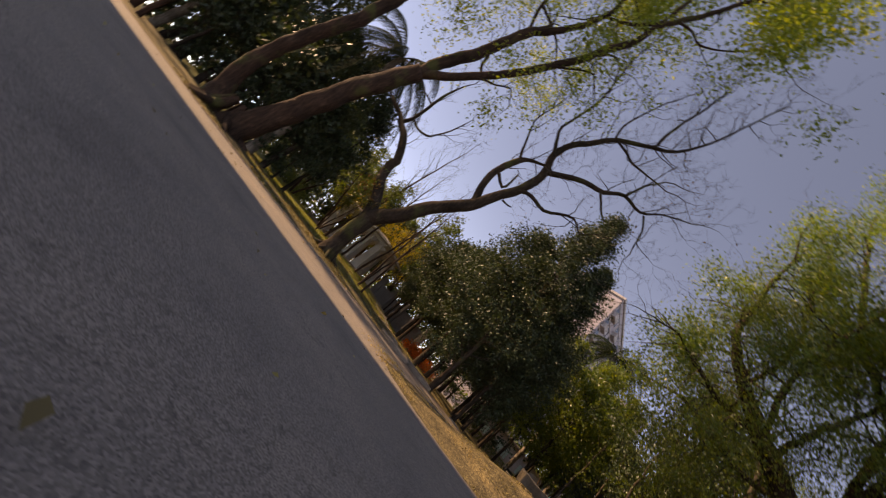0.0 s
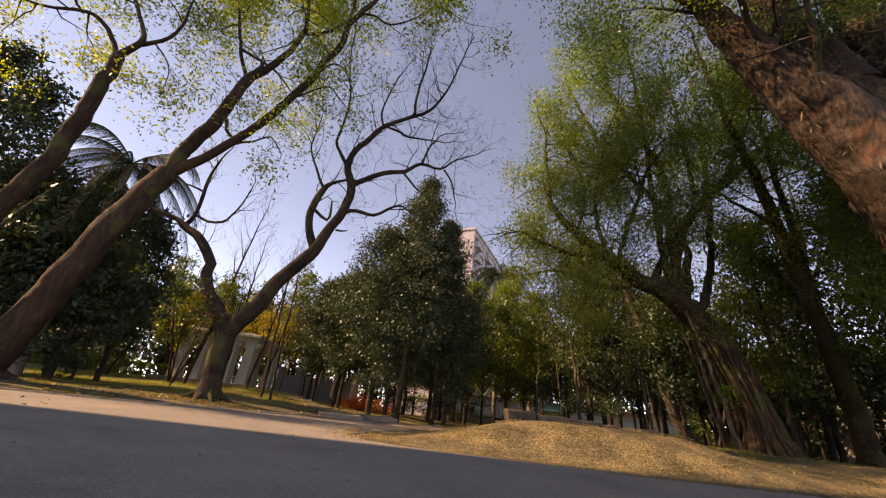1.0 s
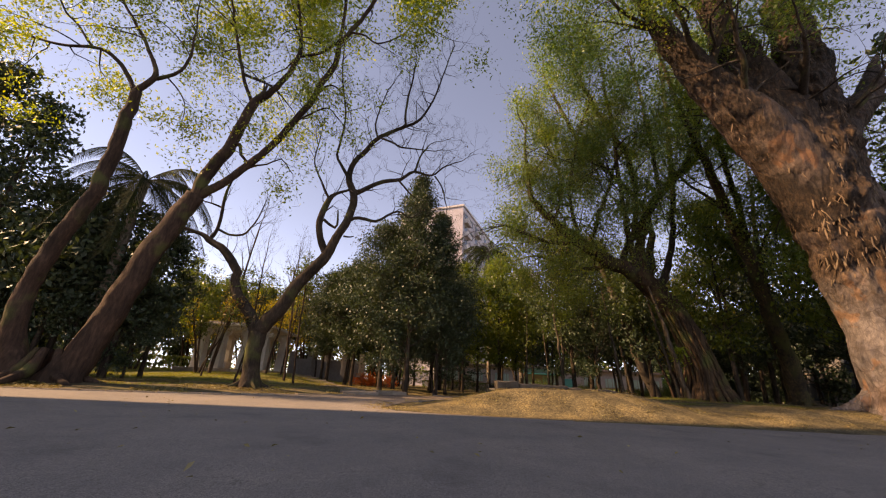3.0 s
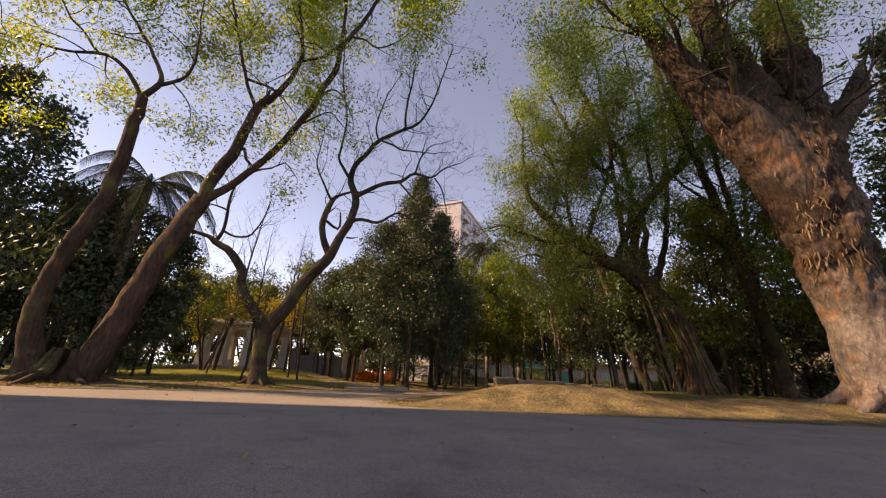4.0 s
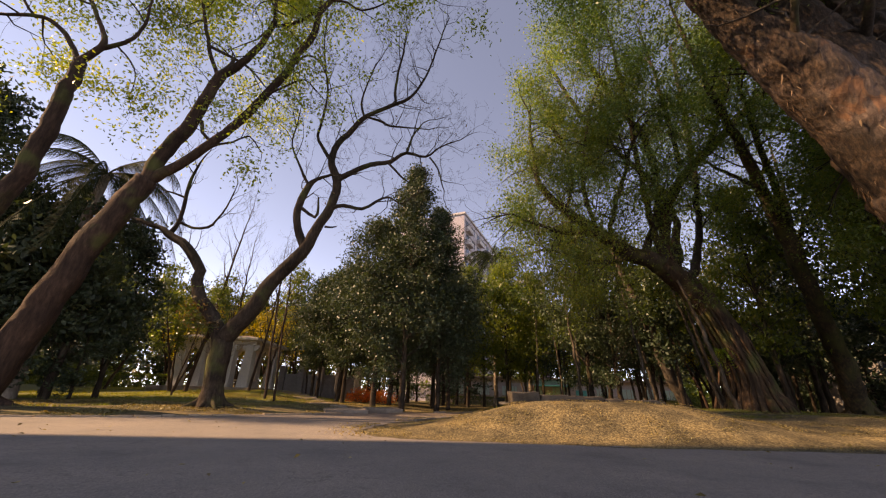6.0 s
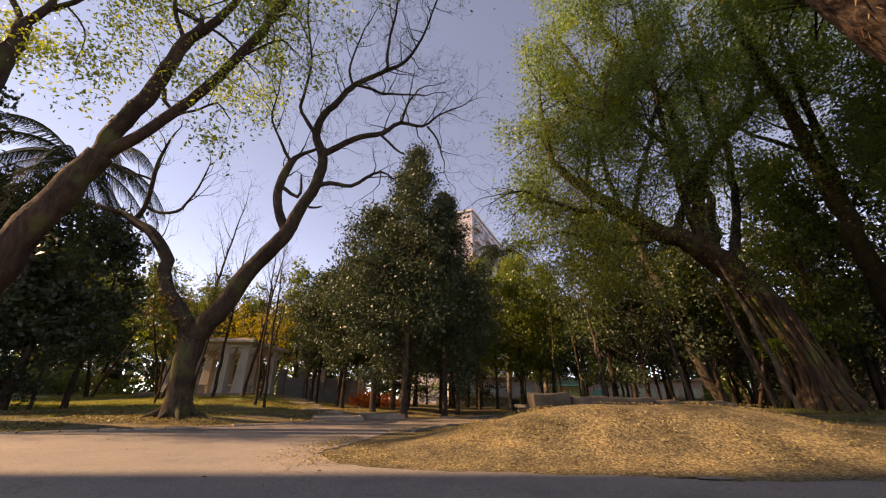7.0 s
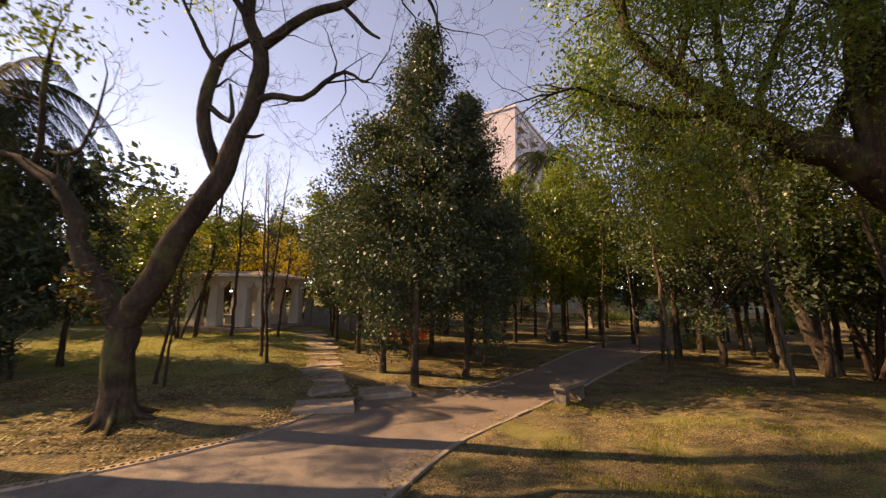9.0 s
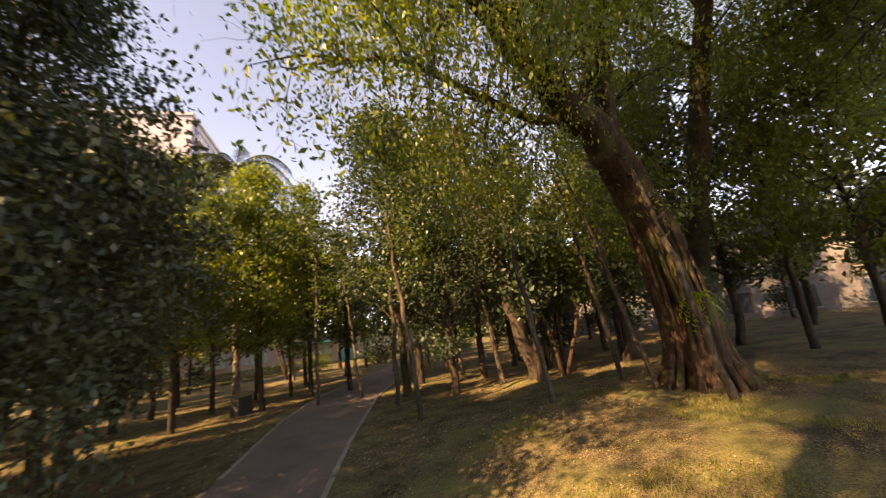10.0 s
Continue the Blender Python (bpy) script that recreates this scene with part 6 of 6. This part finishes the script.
# ---- kerbs ----
kerb = thing("kerb", "edging of hollow clay bricks along the path", "kerb")
tagged(kerb, kind="structure")
hb = bmesh.new()
for x0, x1, y0, y1 in ((-0.115, 0.115, -0.075, -0.04), (-0.115, 0.115, 0.04, 0.075), (-0.115, -0.09, -0.04, 0.04), (-0.028, 0.028, -0.04, 0.04), (0.09, 0.115, -0.04, 0.04)):
    v = [hb.verts.new((x, y, z)) for z in (-0.08, 0.02) for x, y in ((x0, y0), (x1, y0), (x1, y1), (x0, y1))]
    for f in ((0, 3, 2, 1), (4, 5, 6, 7), (0, 1, 5, 4), (1, 2, 6, 5), (2, 3, 7, 6), (3, 0, 4, 7)):
        hb.faces.new([v[i] for i in f])
brick_me = bpy.data.meshes.new("brick")
hb.to_mesh(brick_me)
hb.free()
brick_me.materials.append(BRICK)
g = np.random.default_rng(8)
run = resample(PATH_LEFT, 4000)
run = run[(run[:, 0] > -10) & (run[:, 1] < 11.2)]
dist = np.r_[0, np.cumsum(np.linalg.norm(np.diff(run, axis=0), axis=1))]
for d in np.arange(0.1, dist[-1] - 0.2, 0.24):
    i = int(np.searchsorted(dist, d))
    j = min(len(run) - 1, i + 3)
    a = math.atan2(*(run[j] - run[i])[::-1])
    ob = new("brick", brick_me)
    ob.parent = kerb
    ob.matrix_local = Matrix.Translation((run[i][0], run[i][1], 0.02 + 0.006 * g.normal())) @ Matrix.Rotation(a + 0.03 * g.normal(), 4, "Z")
edging = thing("kerb", "narrow pale concrete edging of the path", "kerb")
tagged(edging, kind="structure")
eb = block(0.6, 0.09, 0.16, 0.012)
edge_me = bpy.data.meshes.new("kerbstone")
eb.to_mesh(edge_me)
eb.free()
edge_me.materials.append(KERB)
for line, lo, hi in ((PATH_RIGHT, 7.4, 27), (PATH_LEFT, 13.4, 27)):
    run = resample(line, 4000)
    run = run[(run[:, 1] > lo) & (run[:, 1] < hi) & (run[:, 0] < 20)]
    dist = np.r_[0, np.cumsum(np.linalg.norm(np.diff(run, axis=0), axis=1))]
    for d in np.arange(0.3, dist[-1], 0.62):
        i = int(np.searchsorted(dist, d))
        j = min(len(run) - 1, i + 6)
        a = math.atan2(*(run[j] - run[i])[::-1])
        ob = new("kerbstone", edge_me)
        ob.parent = edging
        ob.matrix_local = Matrix.Translation((run[i][0], run[i][1], -0.13 + 0.012 * g.normal())) @ Matrix.Rotation(a + 0.015 * g.normal(), 4, "Z")


# ---- fallen leaves and grass ----
def flat_leaves(places, g, size):
    n_ = len(places)
    a = g.random(n_) * 2 * math.pi
    d = np.c_[np.cos(a), np.sin(a), g.normal(size=n_) * 0.3]
    s = np.c_[-np.sin(a), np.cos(a), g.normal(size=n_) * 0.35]
    ln = size * (0.5 + 0.9 * g.random(n_))[:, None]
    lift = np.c_[np.zeros((n_, 2)), 0.012 + 0.02 * g.random(n_)]
    p = places + lift
    up = np.array([0, 0, 1]) * ln * 0.12
    return np.stack([p - d * ln * 0.5, p + s * ln * 0.28 + up, p + d * ln * 0.5, p - s * ln * 0.28 + up], 1).reshape(-1, 3)


def scatter(g, n_, x0, x1, y0, y1, keep, on_road=False):
    x, y = x0 + (x1 - x0) * g.random(n_), y0 + (y1 - y0) * g.random(n_)
    ok = keep(x, y)
    x, y = x[ok], y[ok]
    d = road_distance(x, y)
    if on_road:
        ok = d <= 0
        return np.c_[x[ok], y[ok], np.full(ok.sum(), 0.016)]
    ok = d > 0.02
    x, y, d = x[ok], y[ok], d[ok]
    return np.c_[x, y, ground_z(x, y, d)]


def patchy(scale, least, seed):
    def keep(x, y):
        return np.array([noise.noise(Vector((a * scale, c * scale, seed))) > least for a, c in zip(x, y)])
    return keep


g = np.random.default_rng(99)
near = scatter(g, 100000, -2, 14, 3.0, 14, patchy(1.5, 0.1, 3.0))
bank = scatter(g, 46000, -12, -2.0, 5, 17, patchy(0.5, -0.08, 7.0))
under = scatter(g, 30000, -9, 22, 13, 32, patchy(0.35, -0.1, 5.0))
fallen = part("fallen_leaves", leaf_mesh("fallen_leaves", np.vstack([flat_leaves(near, g, 0.028), flat_leaves(np.vstack([bank, under]), g, 0.054)]), LITTER), LITTER)
tagged(fallen, "dry yellow-brown fallen leaves over the ground", "leaves", kind="stuff")
strip = scatter(g, 60000, -3, 12, 3.0, 12, lambda x, y: np.array([noise.noise(Vector((a * 0.9, c * 0.9, 8.0))) > 0.0 for a, c in zip(x, y)]), True)
gap_to = np.min(np.hypot(strip[:, 0:1] - PATH_RIGHT[None, :, 0], strip[:, 1:2] - PATH_RIGHT[None, :, 1]), axis=1)
strip = strip[gap_to < 0.22 + 0.5 * g.random(len(strip)) ** 3]
spill = part("spilled_leaves", leaf_mesh("spilled_leaves", flat_leaves(strip, g, 0.04), LITTER), LITTER)
tagged(spill, "dry leaves spilling over the edge of the asphalt", "leaves", kind="stuff")
some = scatter(g, 520, -9, 9, -3, 14, patchy(0.3, -0.2, 2.0), True)
strays = part("stray_leaves", leaf_mesh("stray_leaves", flat_leaves(some, g, 0.045), LITTER), LITTER)
tagged(strays, "scattered dry leaves on the asphalt", "leaves", kind="stuff")


def blades(places, g, size):
    n_ = len(places)
    a = g.random(n_) * 2 * math.pi
    s = np.c_[np.cos(a), np.sin(a), np.zeros(n_)]
    h = size * (0.5 + 0.8 * g.random(n_))[:, None]
    tip = np.c_[g.normal(size=(n_, 2)) * 0.35, np.ones(n_)] * h
    w = s * 0.006
    return np.stack([places - w, places + w, places + tip * 0.6 + w * 0.7, places + tip], 1).reshape(-1, 3)


tufts = np.vstack([scatter(g, 42000, -20, -5.5, 12.2, 23, patchy(0.4, -0.3, 1.0)), scatter(g, 46000, 0.8, 13, 5.6, 14, patchy(0.7, 0.18, 4.0)), scatter(g, 12000, -13, -3, 5, 13, patchy(0.6, 0.3, 6.0))])
grass = part("grass", leaf_mesh("grass", blades(tufts, g, 0.07), GRASS), GRASS)
tagged(grass, "short patchy yellow-green grass", "grass", kind="stuff")
